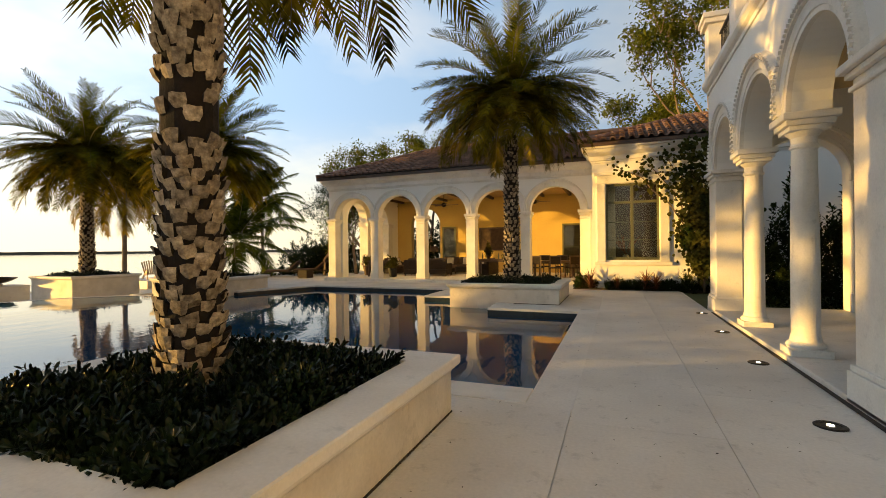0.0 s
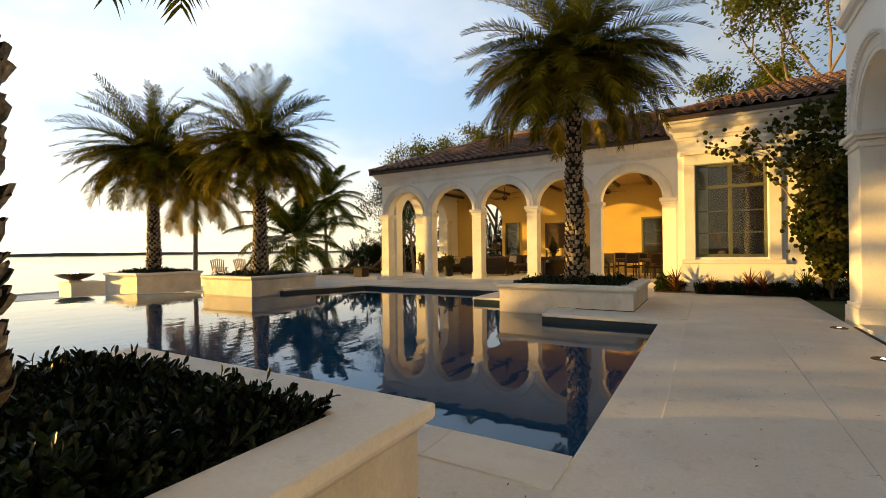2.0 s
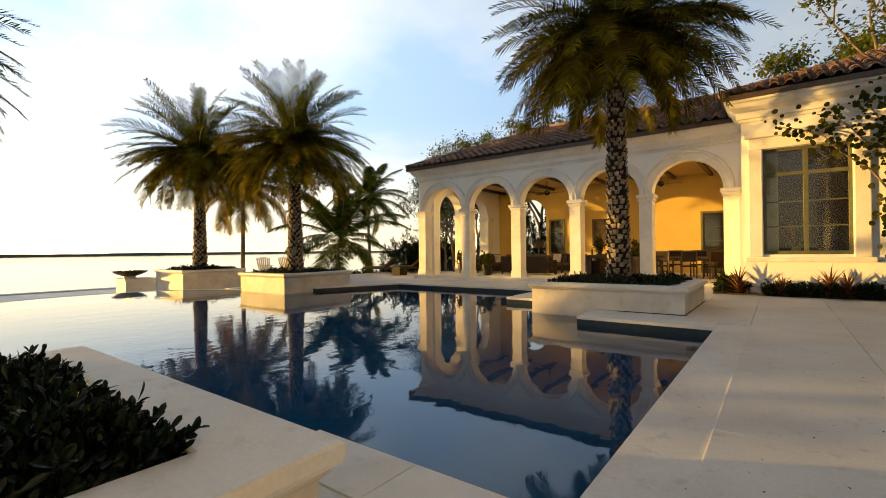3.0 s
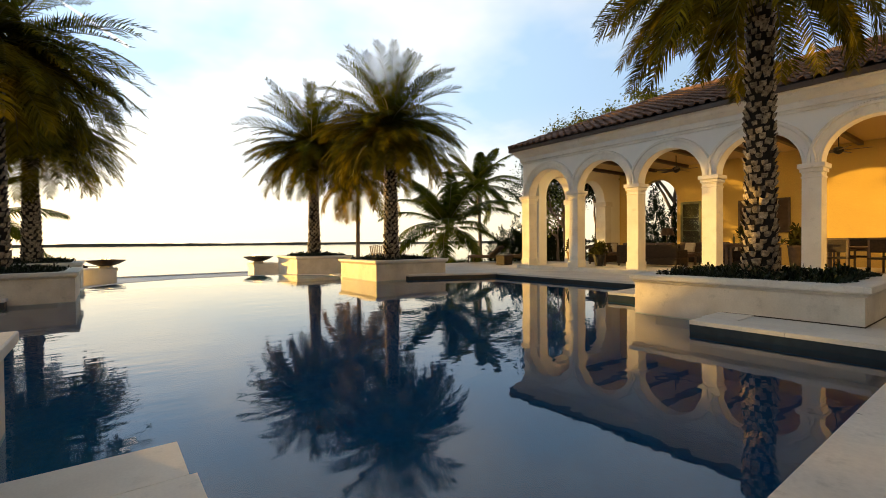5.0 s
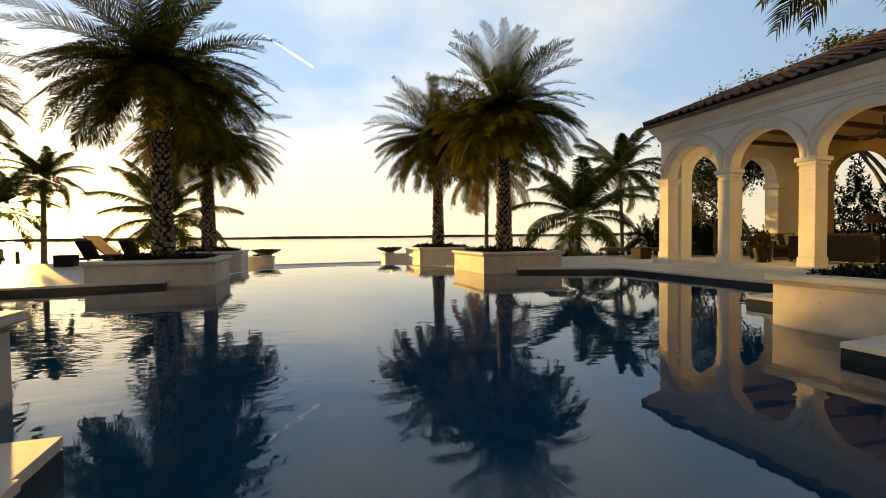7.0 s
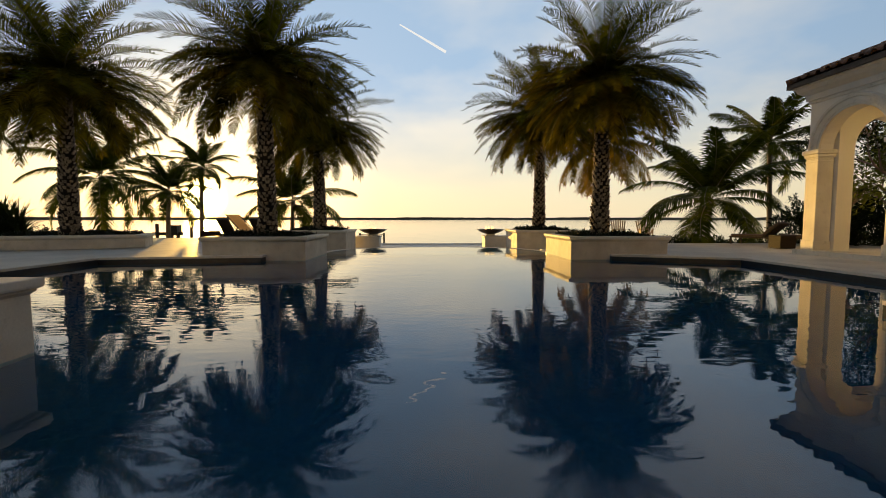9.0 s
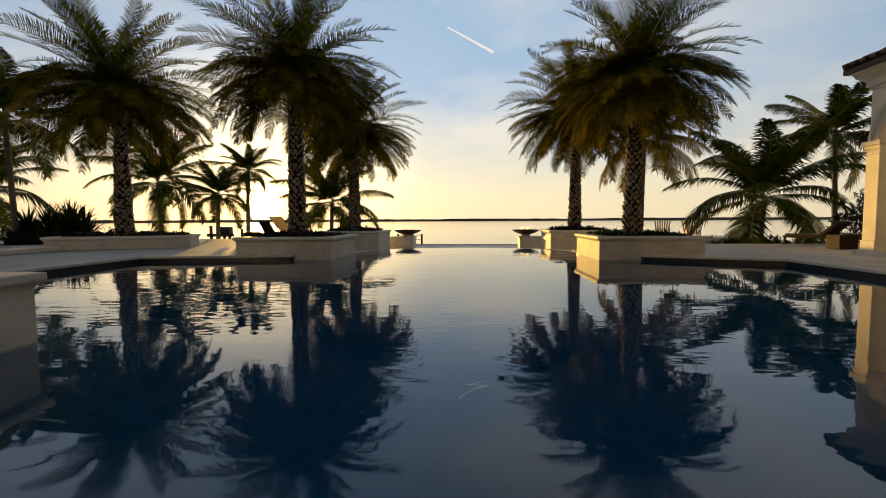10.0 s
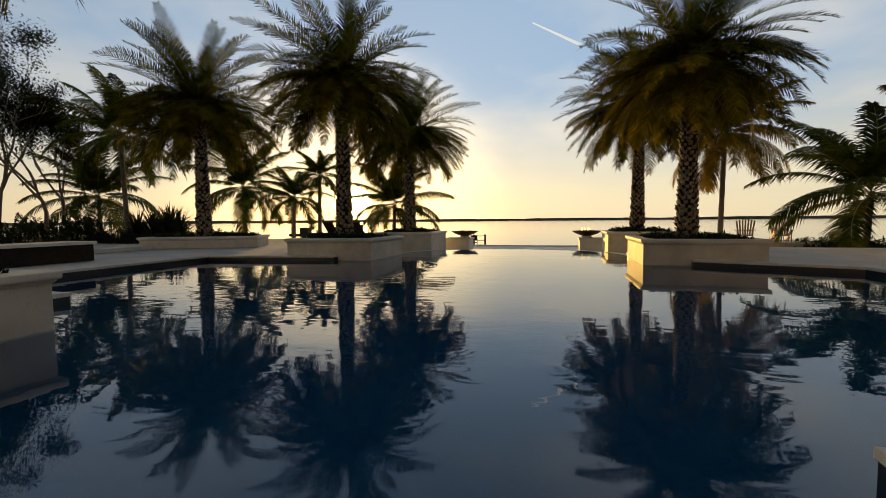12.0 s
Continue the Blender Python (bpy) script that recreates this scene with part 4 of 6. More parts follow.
# ---- planting ----
def leaf_at(V, F, p, d, up, length, width):
    """One folded leaf from p along d."""
    s = d.cross(up)
    if s.length < 1e-3:
        s = Vector((1, 0, 0))
    s.normalize()
    n = s.cross(d)
    k = len(V)
    mid = p + d * length * 0.55
    far = p + d * length * 0.84 - n * width * 0.06
    V += [p, mid + s * width * 0.44 + n * width * 0.14, far + s * width * 0.40 + n * width * 0.08, p + d * length - n * width * 0.16,
          far - s * width * 0.40 + n * width * 0.08, mid - s * width * 0.44 + n * width * 0.14, mid, far]
    F += [(k, k + 1, k + 6), (k, k + 6, k + 5), (k + 1, k + 2, k + 7, k + 6), (k + 6, k + 7, k + 4, k + 5), (k + 2, k + 3, k + 7), (k + 7, k + 3, k + 4)]


def rosette(V, F, rng, p, axis, leaves, length, width, spread=1.0):
    """A whorl of leaves round an axis."""
    a = axis.normalized()
    u = a.orthogonal().normalized()
    w = a.cross(u)
    t0 = rng.uniform(0, 6.28)
    for i in range(leaves):
        t = t0 + i * 2.4
        e = spread * (0.35 + 0.9 * i / leaves) * rng.uniform(0.8, 1.2)
        d = a * math.cos(e) + (u * math.cos(t) + w * math.sin(t)) * math.sin(e)
        leaf_at(V, F, p - a * 0.02 * i, d, a, length * rng.uniform(0.7, 1.1), width * rng.uniform(0.85, 1.1))


def shrub_bed(x0, y0, x1, y1, z, height, count, leaf, label, material=None, name="shrubs", seed=1, leaves=9, edge=0.12, rise=0.6, kind="stuff"):
    """A low dense bed of leafy shoots with an uneven top."""
    rng = random.Random(seed)
    V, F, SV, SF = [], [], [], []
    for i in range(count):
        x, y = rng.uniform(x0 - edge * 0.4, x1 + edge * 0.4), rng.uniform(y0 - edge * 0.4, y1 + edge * 0.4)
        inset = min(x - x0, x1 - x, y - y0, y1 - y)
        fall = max(0.0, min(1.0, (inset + edge) / (edge * 3)))
        lump = 0.55 + 0.45 * noise.noise((x * 1.7, y * 1.7, seed * 3.1)) + 0.35 * noise.noise((x * 4.3, y * 4.3, seed))
        top = z + height * max(0.12, lump) * (0.55 + 0.45 * fall)
        h = top - rng.random() ** 2.2 * height * rise + (rng.random() < 0.05) * 0.08
        ax = Vector((rng.uniform(-0.6, 0.6), rng.uniform(-0.6, 0.6), 1.0))
        if inset < edge:
            ax += Vector(((x - (x0 + x1) / 2) / (x1 - x0), (y - (y0 + y1) / 2) / (y1 - y0), -0.1)) * 1.2
        rosette(V, F, rng, Vector((x, y, h)), ax, leaves, leaf, leaf * 0.36, 1.15)
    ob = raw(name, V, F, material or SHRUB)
    return tagged(ob, label, "shrubs", "planting in the planters", kind)


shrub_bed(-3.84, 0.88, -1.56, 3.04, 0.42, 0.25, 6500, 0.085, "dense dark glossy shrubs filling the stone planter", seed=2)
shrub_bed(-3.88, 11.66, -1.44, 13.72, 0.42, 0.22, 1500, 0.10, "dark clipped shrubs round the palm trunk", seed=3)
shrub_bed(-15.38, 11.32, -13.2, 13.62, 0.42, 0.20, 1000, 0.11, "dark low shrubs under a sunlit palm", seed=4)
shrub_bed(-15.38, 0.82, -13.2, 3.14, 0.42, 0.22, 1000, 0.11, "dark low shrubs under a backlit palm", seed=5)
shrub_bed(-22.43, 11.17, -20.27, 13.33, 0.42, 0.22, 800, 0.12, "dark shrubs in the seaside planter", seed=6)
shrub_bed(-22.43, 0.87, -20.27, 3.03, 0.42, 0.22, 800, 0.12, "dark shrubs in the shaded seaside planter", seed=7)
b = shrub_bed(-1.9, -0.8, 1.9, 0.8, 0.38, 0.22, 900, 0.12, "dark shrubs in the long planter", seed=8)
b.matrix_world = pose(-16.38, -5.54, 0.0, 0, 0, 114.5)

# garden bed before the wing and along the loggia
bed = part("garden_bed", boxes((-1.2, 16.0, -0.05, 9.0, 16.3, 0.03), (-1.2, 16.3, -0.05, -0.56, 17.6, 0.03)), SOIL)
tagged(bed, "strip of dark garden soil at the wall", "garden bed", kind="structure")
shrub_bed(-1.15, 16.15, -0.45, 16.9, 0.03, 0.62, 500, 0.10, "rounded green shrub beside the arcade", HEDGE, "bush", 11, kind="", rise=0.9)
shrub_bed(-0.1, 15.95, 2.2, 16.28, 0.03, 0.50, 800, 0.09, "low dark hedge under the window", HEDGE, "hedge", 12, kind="", rise=0.9)
shrub_bed(2.2, 15.95, 8.0, 16.28, 0.03, 0.62, 1100, 0.10, "dark hedge along the wing wall", HEDGE, "hedge", 13, kind="", rise=0.9)


def spiky(x, y, z, size, leaves, material, label, seed, name="cordyline", thick=0.045, flat=1.25):
    """A rosette plant with long sword leaves that arch over."""
    rng = random.Random(seed)
    V, F = [], []
    for i in range(leaves):
        t = i * 2.4 + rng.uniform(-0.2, 0.2)
        e = flat * (i / leaves) ** 0.7 * rng.uniform(0.85, 1.1)
        ln = size * rng.uniform(0.75, 1.1)
        p = Vector((0, 0, size * 0.25 * (1 - i / leaves)))
        side = Vector((-math.sin(t), math.cos(t), 0))
        k = len(V)
        for j in range(5):
            w = thick * (0.55, 1.0, 0.9, 0.55, 0.05)[j] * size / 0.5
            V += [p + side * w * 0.5, p - side * w * 0.5]
            ee = e + 0.28 * j * (0.4 + e * 0.5)
            p = p + Vector((math.cos(t) * math.sin(ee), math.sin(t) * math.sin(ee), math.cos(ee))) * ln / 4
        for j in range(4):
            F.append((k + 2 * j, k + 2 * j + 1, k + 2 * j + 3, k + 2 * j + 2))
    ob = raw(name, V, F, material)
    ob.matrix_world = pose(x, y, z)
    return tagged(ob, label, "plant", "spiky plants in the bed")


for i, (x, y, s, m, lab) in enumerate(((-0.62, 16.05, 0.75, REDLEAF, "red-leaved cordyline beside the arcade pier"), (0.25, 15.98, 0.55, REDLEAF, "reddish cordyline under the window"), (1.15, 16.05, 0.75, REDLEAF, "tall reddish cordyline under the window"),
                                (1.45, 15.98, 0.65, REDLEAF, "reddish cordyline under the window"), (2.35, 16.0, 0.75, HEDGE, "dark spiky plant by the climbing tree"))):
    spiky(x, y, 0.03, s * 0.85, 48, m, lab, 20 + i, thick=0.034)
for i, (x, y, s) in enumerate(((-20.4, -11.0, 1.6), (-21.0, -12.1, 1.9), (-20.8, -13.2, 1.8), (-21.4, -12.7, 1.9), (-20.2, -11.7, 1.6), (-20.6, -14.1, 1.7))):
    spiky(x, y, -0.1, s, 110, HEDGE, "dark spiky shrub beyond the terrace", 40 + i, "agave", 0.03, 1.05)
for i, (x, y, s) in enumerate(((-19.2, 22.1, 0.6), (-18.2, 21.6, 0.5), (-17.0, 23.6, 0.8))):
    spiky(x, y, -0.1, s, 40, HEDGE, "spiky dark plant near the loungers", 50 + i, "agave", 0.05, 1.2)


def tree(x, y, z, height, spread, seed, label, leaf=0.16, clumps=90, per=40, material=None, levels=3, trunk=0.16, start=0.35, name="tree", puff=0.55):
    """A branching tree: a tapered trunk, forked limbs, and clumps of single leaves at the twigs."""
    rng = random.Random(seed)
    ob = thing(name, (x, y, z), label, "tree")
    bm = bmesh.new()
    tips = []

    def grow(p, d, ln, r, depth):
        pts, q = [p], p
        n = 5
        for i in range(n):
            d = (d + Vector((rng.uniform(-1, 1), rng.uniform(-1, 1), rng.uniform(-0.3, 0.7))) * 0.20).normalized()
            q = q + d * ln / n
            pts.append(q)
            if depth <= (2 if levels > 3 else 1) and i > 1:
                tips.append(q.copy())
        tube([tuple(v) for v in pts], [r * (1 - 0.45 * i / n) for i in range(n + 1)], 7, bm)
        if depth == 0:
            tips.append(q)
            return
        for i in range(rng.choice((2, 3, 3))):
            nd = (d + Vector((rng.uniform(-1, 1) * spread, rng.uniform(-1, 1) * spread, rng.uniform(-0.2, 0.6)))).normalized()
            grow(pts[-1 - (i > 1)], nd, ln * rng.uniform(0.62, 0.85), r * 0.55, depth - 1)
    grow(Vector((0, 0, -0.1)), Vector((rng.uniform(-0.15, 0.15), rng.uniform(-0.15, 0.15), 1)).normalized(), height * start, trunk, levels)
    part("trunk", bm, LIMB, ob, "forked brown limbs")
    V, F = [], []
    rng.shuffle(tips)
    for p in tips[:clumps]:
        for i in range(per):
            o = Vector((rng.gauss(0, 1), rng.gauss(0, 1), rng.gauss(0, 0.7))) * puff * 0.5
            d = Vector((rng.uniform(-1, 1), rng.uniform(-1, 1), rng.uniform(-0.7, 0.6))).normalized()
            leaf_at(V, F, p + o, d, Vector((0, 0, 1)), leaf * rng.uniform(0.7, 1.2), leaf * 0.5)
    raw("crown", V, F, material or TREELEAF, ob)
    return ob


tree(4.0, 25.5, -0.06, 11.5, 0.75, 61, "tall spreading tree with sunlit open crown", 0.22, 430, 46, trunk=0.20, levels=4, start=0.42, puff=0.58)
tree(8.5, 26.0, -0.06, 11.0, 0.8, 62, "tall tree rising behind the roof", 0.22, 430, 46, trunk=0.20, levels=4, start=0.40, puff=0.58)
tree(1.6, 31.0, -0.06, 10.5, 0.7, 68, "green tree behind the pool house roof", 0.26, 240, 40, trunk=0.2, levels=4, start=0.38, puff=0.65)
tree(-12.8, 30.5, -0.06, 9.8, 0.7, 63, "light green tree behind the pool house", 0.21, 150, 40, trunk=0.18, levels=4, start=0.36)
tree(-16.3, 29.2, -0.06, 9.4, 0.7, 64, "feathery green tree behind the pool house", 0.21, 150, 40, trunk=0.16, levels=4, start=0.36)
tree(-19.4, 28.6, -0.06, 8.8, 0.7, 69, "leafy tree at the corner of the pool house", 0.21, 150, 45, trunk=0.15, levels=4, start=0.34)
tree(-15.6, 21.4, -0.06, 2.6, 1.0, 65, "small frangipani with bare forked limbs", 0.22, 26, 12, trunk=0.09, levels=3, start=0.42)
tree(-16.0, 24.3, -0.06, 3.6, 1.0, 66, "forked frangipani with few leaves beside the arcade", 0.22, 34, 14, trunk=0.10, levels=3, start=0.40)
tree(-15.2, 25.4, -0.06, 5.2, 0.8, 67, "leafy tree beside the pool house", 0.15, 110, 45, trunk=0.12, levels=4, start=0.34)
for i, (x, y, h) in enumerate(((-17.4, -16.4, 7.5), (-15.6, -16.6, 8.5), (-13.4, -16.8, 7.5), (-18.9, -17.2, 6.2))):
    tree(x, y, -0.06, h, 0.5, 80 + i, "dark feathery tree beyond the terrace", 0.15, 220, 55, HEDGE, trunk=0.12, levels=4, start=0.40)
shrub_bed(-20.5, -17.5, -9.0, -15.2, -0.06, 1.7, 3000, 0.17, "dark dense shrubbery behind the terrace", HEDGE, "shrubbery", 14, rise=1.0)
shrub_bed(-19.4, -15.0, -18.3, -11.1, -0.06, 0.95, 1500, 0.10, "clipped dark hedge at the end of the terrace", SHRUB, "hedge", 21, kind="", rise=1.0)
shrub_bed(-27.0, -15.5, -20.5, -13.0, -0.56, 1.2, 1200, 0.16, "dark shrubbery along the shore", HEDGE, "shrubbery", 15, rise=1.0)
shrub_bed(-26.9, 19.0, -18.8, 23.5, -0.56, 0.75, 1200, 0.15, "low shore plants beyond the loungers", HEDGE, "shrubbery", 16, rise=1.0)
shrub_bed(-14.5, 25.4, 4.0, 27.2, -0.06, 4.2, 7000, 0.18, "tall dark hedge behind the pool house", HEDGE, "hedge", 17, rise=1.0)
shrub_bed(8.2, 1.0, 9.8, 16.0, -0.06, 2.9, 3600, 0.15, "tall dark hedge beyond the loggia", HEDGE, "hedge", 18, rise=1.0)
shrub_bed(3.0, 12.6, 8.2, 14.0, -0.06, 3.6, 3600, 0.15, "dark garden shrubs beside the loggia", HEDGE, "hedge", 19, rise=1.0)

shrub_bed(-19.5, 22.0, -16.6, 28.0, -0.06, 2.9, 3600, 0.16, "dense dark garden shrubs past the arcade", HEDGE, "shrubbery", 22, rise=1.0)

# the sea grape that climbs over the wing
grape = thing("sea_grape", (2.85, 15.95, 0.0), "sprawling sea grape with round leaves against the wall", "tree")
rng = random.Random(9)
stems = []
for tx, ty, tz in ((-2.7, 0.05, 4.15), (-1.9, 0.0, 4.3), (-1.2, 0.05, 4.5), (-0.5, -0.1, 4.7), (0.2, -0.2, 4.9), (-0.6, 0.0, 3.6), (-0.55, -0.1, 2.5), (-0.7, 0.1, 1.9), (0.4, -0.25, 3.2), (0.5, -0.3, 2.1), (0.0, -0.3, 1.3), (1.0, -0.1, 4.2), (-0.25, -0.2, 3.0), (1.2, -0.2, 2.6)):
    pts = []
    for i in range(9):
        t = i / 8
        bow = math.sin(math.pi * t)
        pts.append((tx * t ** 1.4 + 0.12 * bow * rng.uniform(-1, 1), ty * t - 0.12 * bow, tz * (1 - (1 - t) ** 1.7) + 0.1 * bow * rng.uniform(-1, 1)))
    part("stem", tube(pts, [0.035 * (1 - 0.75 * i / 8) for i in range(9)], 6), LIMB, grape, "thin woody stem")
    stems.append(pts)
V, F = [], []
for pts in stems:
    for i in range(5 if pts[-1][0] < -1.0 else 3, 9):
        for j in range(18 if pts[-1][0] < -1.0 else 58):
            a = Vector(pts[i]).lerp(Vector(pts[i - 1]), rng.random()) + Vector((rng.gauss(0, 0.17), rng.uniform(-0.30, 0.12), rng.gauss(0, 0.17)))
            n = Vector((rng.uniform(-0.8, 0.8), -1, rng.uniform(-0.3, 0.9))).normalized()
            u = n.orthogonal().normalized()
            w = n.cross(u)
            r = rng.uniform(0.03, 0.075)
            k = len(V)
            V += [a + (u * math.cos(q * math.pi / 4) + w * math.sin(q * math.pi / 4)) * r + n * (0.02 if q % 2 else 0) for q in range(8)]
            F.append(tuple(range(k, k + 8)))
raw("foliage", V, F, VINE, grape, "round leathery green leaves")["kind"] = "stuff"

tree(-14.6, 23.2, -0.06, 5.6, 0.7, 90, "dense leafy tree west of the pool house", 0.15, 170, 60, HEDGE, trunk=0.12, levels=4, start=0.34)
tree(-15.4, 27.0, -0.06, 6.5, 0.7, 91, "dense leafy tree behind the frangipani", 0.16, 170, 60, HEDGE, trunk=0.14, levels=4, start=0.34)


# ---- roof tiles ----
def roof_tiles(parent, x0, x1, y_eave, z_eave, slope, run, hip_x=None, pitch=0.30, row=0.40, sink=0.0, west_hip=True):
    """Barrel tiles up a slope that faces -y; the rows shorten along the west hip."""
    seg = 6
    ang = math.atan(slope)
    V = []
    prof = [(pitch * 0.30 * math.cos(math.pi * i / seg), 0.085 * math.sin(math.pi * i / seg)) for i in range(seg + 1)]
    for yy, lift, sc in ((0.0, 0.035, 1.05), (row * 1.12, 0.0, 0.92)):
        for px, pz in prof:
            V.append((px * sc, yy, pz * sc + lift))
        for px, pz in prof:
            V.append((px * sc * 0.84, yy, pz * sc * 0.80 + lift - 0.008))
    n = seg + 1
    F = [(i, i + 1, 2 * n + i + 1, 2 * n + i) for i in range(seg)] + [(n + i + 1, n + i, i, i + 1)[::-1] for i in range(seg)]
    me = bpy.data.meshes.new("roof_tile")
    me.from_pydata(V, [], F)
    me.materials.append(TILE)
    pan_v = [(-pitch * 0.36, 0, 0.035), (0, 0, 0.008), (pitch * 0.36, 0, 0.035), (-pitch * 0.36, row * 1.1, 0.01), (0, row * 1.1, -0.015), (pitch * 0.36, row * 1.1, 0.01)]
    pan = bpy.data.meshes.new("pan_tile")
    pan.from_pydata(pan_v, [], [(0, 1, 4, 3), (1, 2, 5, 4)])
    pan.materials.append(TILE)
    rng = random.Random(int(x0 * 10) + 3)
    BV, BF = [], []
    rows = int(run / math.cos(ang) / row)
    made = 0
    for j in range(rows):
        d = j * row
        y, z = y_eave + d * math.cos(ang) - 0.05, z_eave + d * math.sin(ang) + 0.02
        left = x0 + (d * math.cos(ang) if west_hip else 0.0)
        k = int((x1 - left) / pitch)
        for i in range(k):
            x = x1 - (i + 0.5) * pitch
            m = Matrix.Translation((x + rng.uniform(-0.008, 0.008), y + rng.uniform(-0.012, 0.012), z)) @ Matrix.Rotation(ang - 0.03, 4, "X") @ Matrix.Rotation(rng.uniform(-0.015, 0.015), 4, "Z")
            if j < 4 and made < 290:
                piece("roof_tile", me, parent, m)
                made += 1
            else:
                b0 = len(BV)
                BV += [m @ v.co for v in me.vertices]
                BF += [tuple(b0 + q for q in f.vertices) for f in me.polygons]
            m2 = m @ Matrix.Translation((pitch * 0.5, 0, 0))
            b0 = len(BV)
            BV += [m2 @ v.co for v in pan.vertices]
            BF += [tuple(b0 + q for q in f.vertices) for f in pan.polygons]
    ob = raw("upper_roof_tile", BV, BF, TILE, parent)
    ob["kind"] = "stuff"


roof_tiles(roof, EX0, -0.75, EY0, EZ, 0.42, 4.75)
roof_tiles(wing_roof, -0.95, 9.0, WY - 0.4, WE, 0.42, 3.7)
# ridge and hip caps
for a, b, par in (((EX0, EY0, EZ + 0.06), (EX0 + 4.75, 22.15, RIDGE + 0.08), roof), ((EX0 + 4.75, 22.15, RIDGE + 0.08), (2.0, 22.15, RIDGE + 0.08), roof), ((-0.95, WY - 0.4, WE + 0.06), (2.75, 20.0, WE + 3.7 * 0.42 + 0.08), wing_roof), ((2.75, 20.0, WE + 3.7 * 0.42 + 0.08), (12.0, 20.0, WE + 3.7 * 0.42 + 0.08), wing_roof)):
    a, b = Vector(a), Vector(b)
    n = int((b - a).length / 0.4)
    cap = tube([(0, 0, 0), (0.2, 0, 0.0), (0.42, 0, 0.0)], [0.11, 0.105, 0.09], 10)
    cme = mesh_of("ridge_cap", cap, TILE)
    turn = (b - a).to_track_quat("X", "Z").to_matrix().to_4x4()
    for i in range(n):
        piece("ridge_cap", cme, par, Matrix.Translation(a.lerp(b, i / n)) @ turn)
# dark fascia and gutter under the tiles
part("fascia", moulding([(-0.75, 0), (EX0 + 0.02, 0), (EX0 + 0.02, 9.4)][::-1], [(0.0, EZ - 0.10), (0.02, EZ - 0.10), (0.02, EZ + 0.02), (0.0, EZ + 0.02)]), IRON, roof).matrix_basis = Matrix.Translation((0, EY0 + 0.03, 0))

# ---- fire bowls on their pedestals ----
def fire_bowl(x, y, side):
    ped = thing("pedestal", (x, y, -0.55), "square pale stone pedestal under a fire bowl", "pedestal", "pedestals at the vanishing edge")
    part("block", boxes((-0.60, min(-0.36 * side, 0.92 * side), 0, 0.60, max(-0.36 * side, 0.92 * side), 0.56), (-0.64, min(-0.40 * side, 0.92 * side), 0.56, 0.64, max(-0.40 * side, 0.92 * side), 0.66), bevel=0.015), STONE, ped)
    ob = thing("fire_bowl", (x, y, 0.11), "wide dark copper fire bowl with low flames", "fire bowl", "fire bowls at the vanishing edge")
    part("foot", lathe([(0.26, 0.0), (0.26, 0.05), (0.20, 0.10)], 24), STONE, ob)
    part("bowl", lathe([(0.16, 0.08), (0.30, 0.12), (0.52, 0.20), (0.70, 0.31), (0.73, 0.345), (0.70, 0.345), (0.50, 0.25), (0.1, 0.22)], 36), COPPER, ob, smooth=True)
    rng = random.Random(int(y * 10))
    V, F = [], []
    for i in range(60):
        a, r = rng.uniform(0, 6.28), 0.48 * math.sqrt(rng.random())
        s = rng.uniform(0.04, 0.08)
        bmx = Matrix.Translation((r * math.cos(a), r * math.sin(a), 0.30 + 0.06 * (1 - r / 0.5))) @ Matrix.Rotation(rng.uniform(0, 3), 4, (rng.random(), rng.random(), 0.3)) @ Matrix.Scale(s, 4)
        k = len(V)
        V += [bmx @ Vector(c) for c in ((1, 0, 0), (-1, 0, 0), (0, 1, 0), (0, -1, 0), (0, 0, 0.8), (0, 0, -0.8))]
        F += [(k, k + 2, k + 4), (k + 2, k + 1, k + 4), (k + 1, k + 3, k + 4), (k + 3, k, k + 4), (k + 2, k, k + 5), (k + 1, k + 2, k + 5), (k + 3, k + 1, k + 5), (k, k + 3, k + 5)]
    raw("lava_rock", V, F, BARK, ob)["kind"] = "stuff"
    for i in range(7):
        a, r = rng.uniform(0, 6.28), 0.30 * rng.random()
        h = rng.uniform(0.08, 0.20)
        part("flame", lathe([(0.012, 0.0), (0.03, 0.25 * h), (0.022, 0.55 * h), (0.004, h)], 8, None, (r * math.cos(a), r * math.sin(a), 0.34)), FLAME, ob, "low yellow gas flame", smooth=True)
    return ob


fire_bowl(-24.0, 10.28, 1)
fire_bowl(-24.0, 4.03, -1)

# ---- loggia details ----
part("east_wall", settle(arch_wall(2.0, 11.75, 0.0, 5.1, 0.5, [(5.4, 0.95, 3.0), (8.2, 0.95, 3.0), (10.4, 0.8, 3.0)]), Matrix.Translation((4.4, 0, 0)) @ TO_WALL), STUCCO, main)
for y0, y1 in ((6.4, 7.2), (9.2, 9.55), (3.9, 4.4), (10.95, 11.75)):
    part("pilaster", boxes((4.32, y0, 0.06, 4.95, y1, 2.86), (4.28, y0 - 0.04, 0.06, 4.99, y1 + 0.04, 0.45), (4.28, y0 - 0.04, 2.86, 4.99, y1 + 0.04, 3.0), bevel=0.012), STONE, main)
part("end_arch_wall", settle(arch_wall(0.55, 4.4, 0.0, 4.75, 0.4, [(1.68, 0.85, 2.95)]), Matrix.Translation((0, 11.35, 0))), STUCCO, main)
part("pilaster", boxes((2.53, 11.28, 0.06, 2.98, 11.349, 2.80), (2.49, 11.25, 0.06, 3.02, 11.349, 0.45), (2.49, 11.25, 2.80, 3.02, 11.349, 2.95), bevel=0.012), STONE, main)
part("archivolt", settle(archivolt(1.68, 2.95, 0.85, VOLT), Matrix.Translation((0, 11.35, 0))), STONE, main)
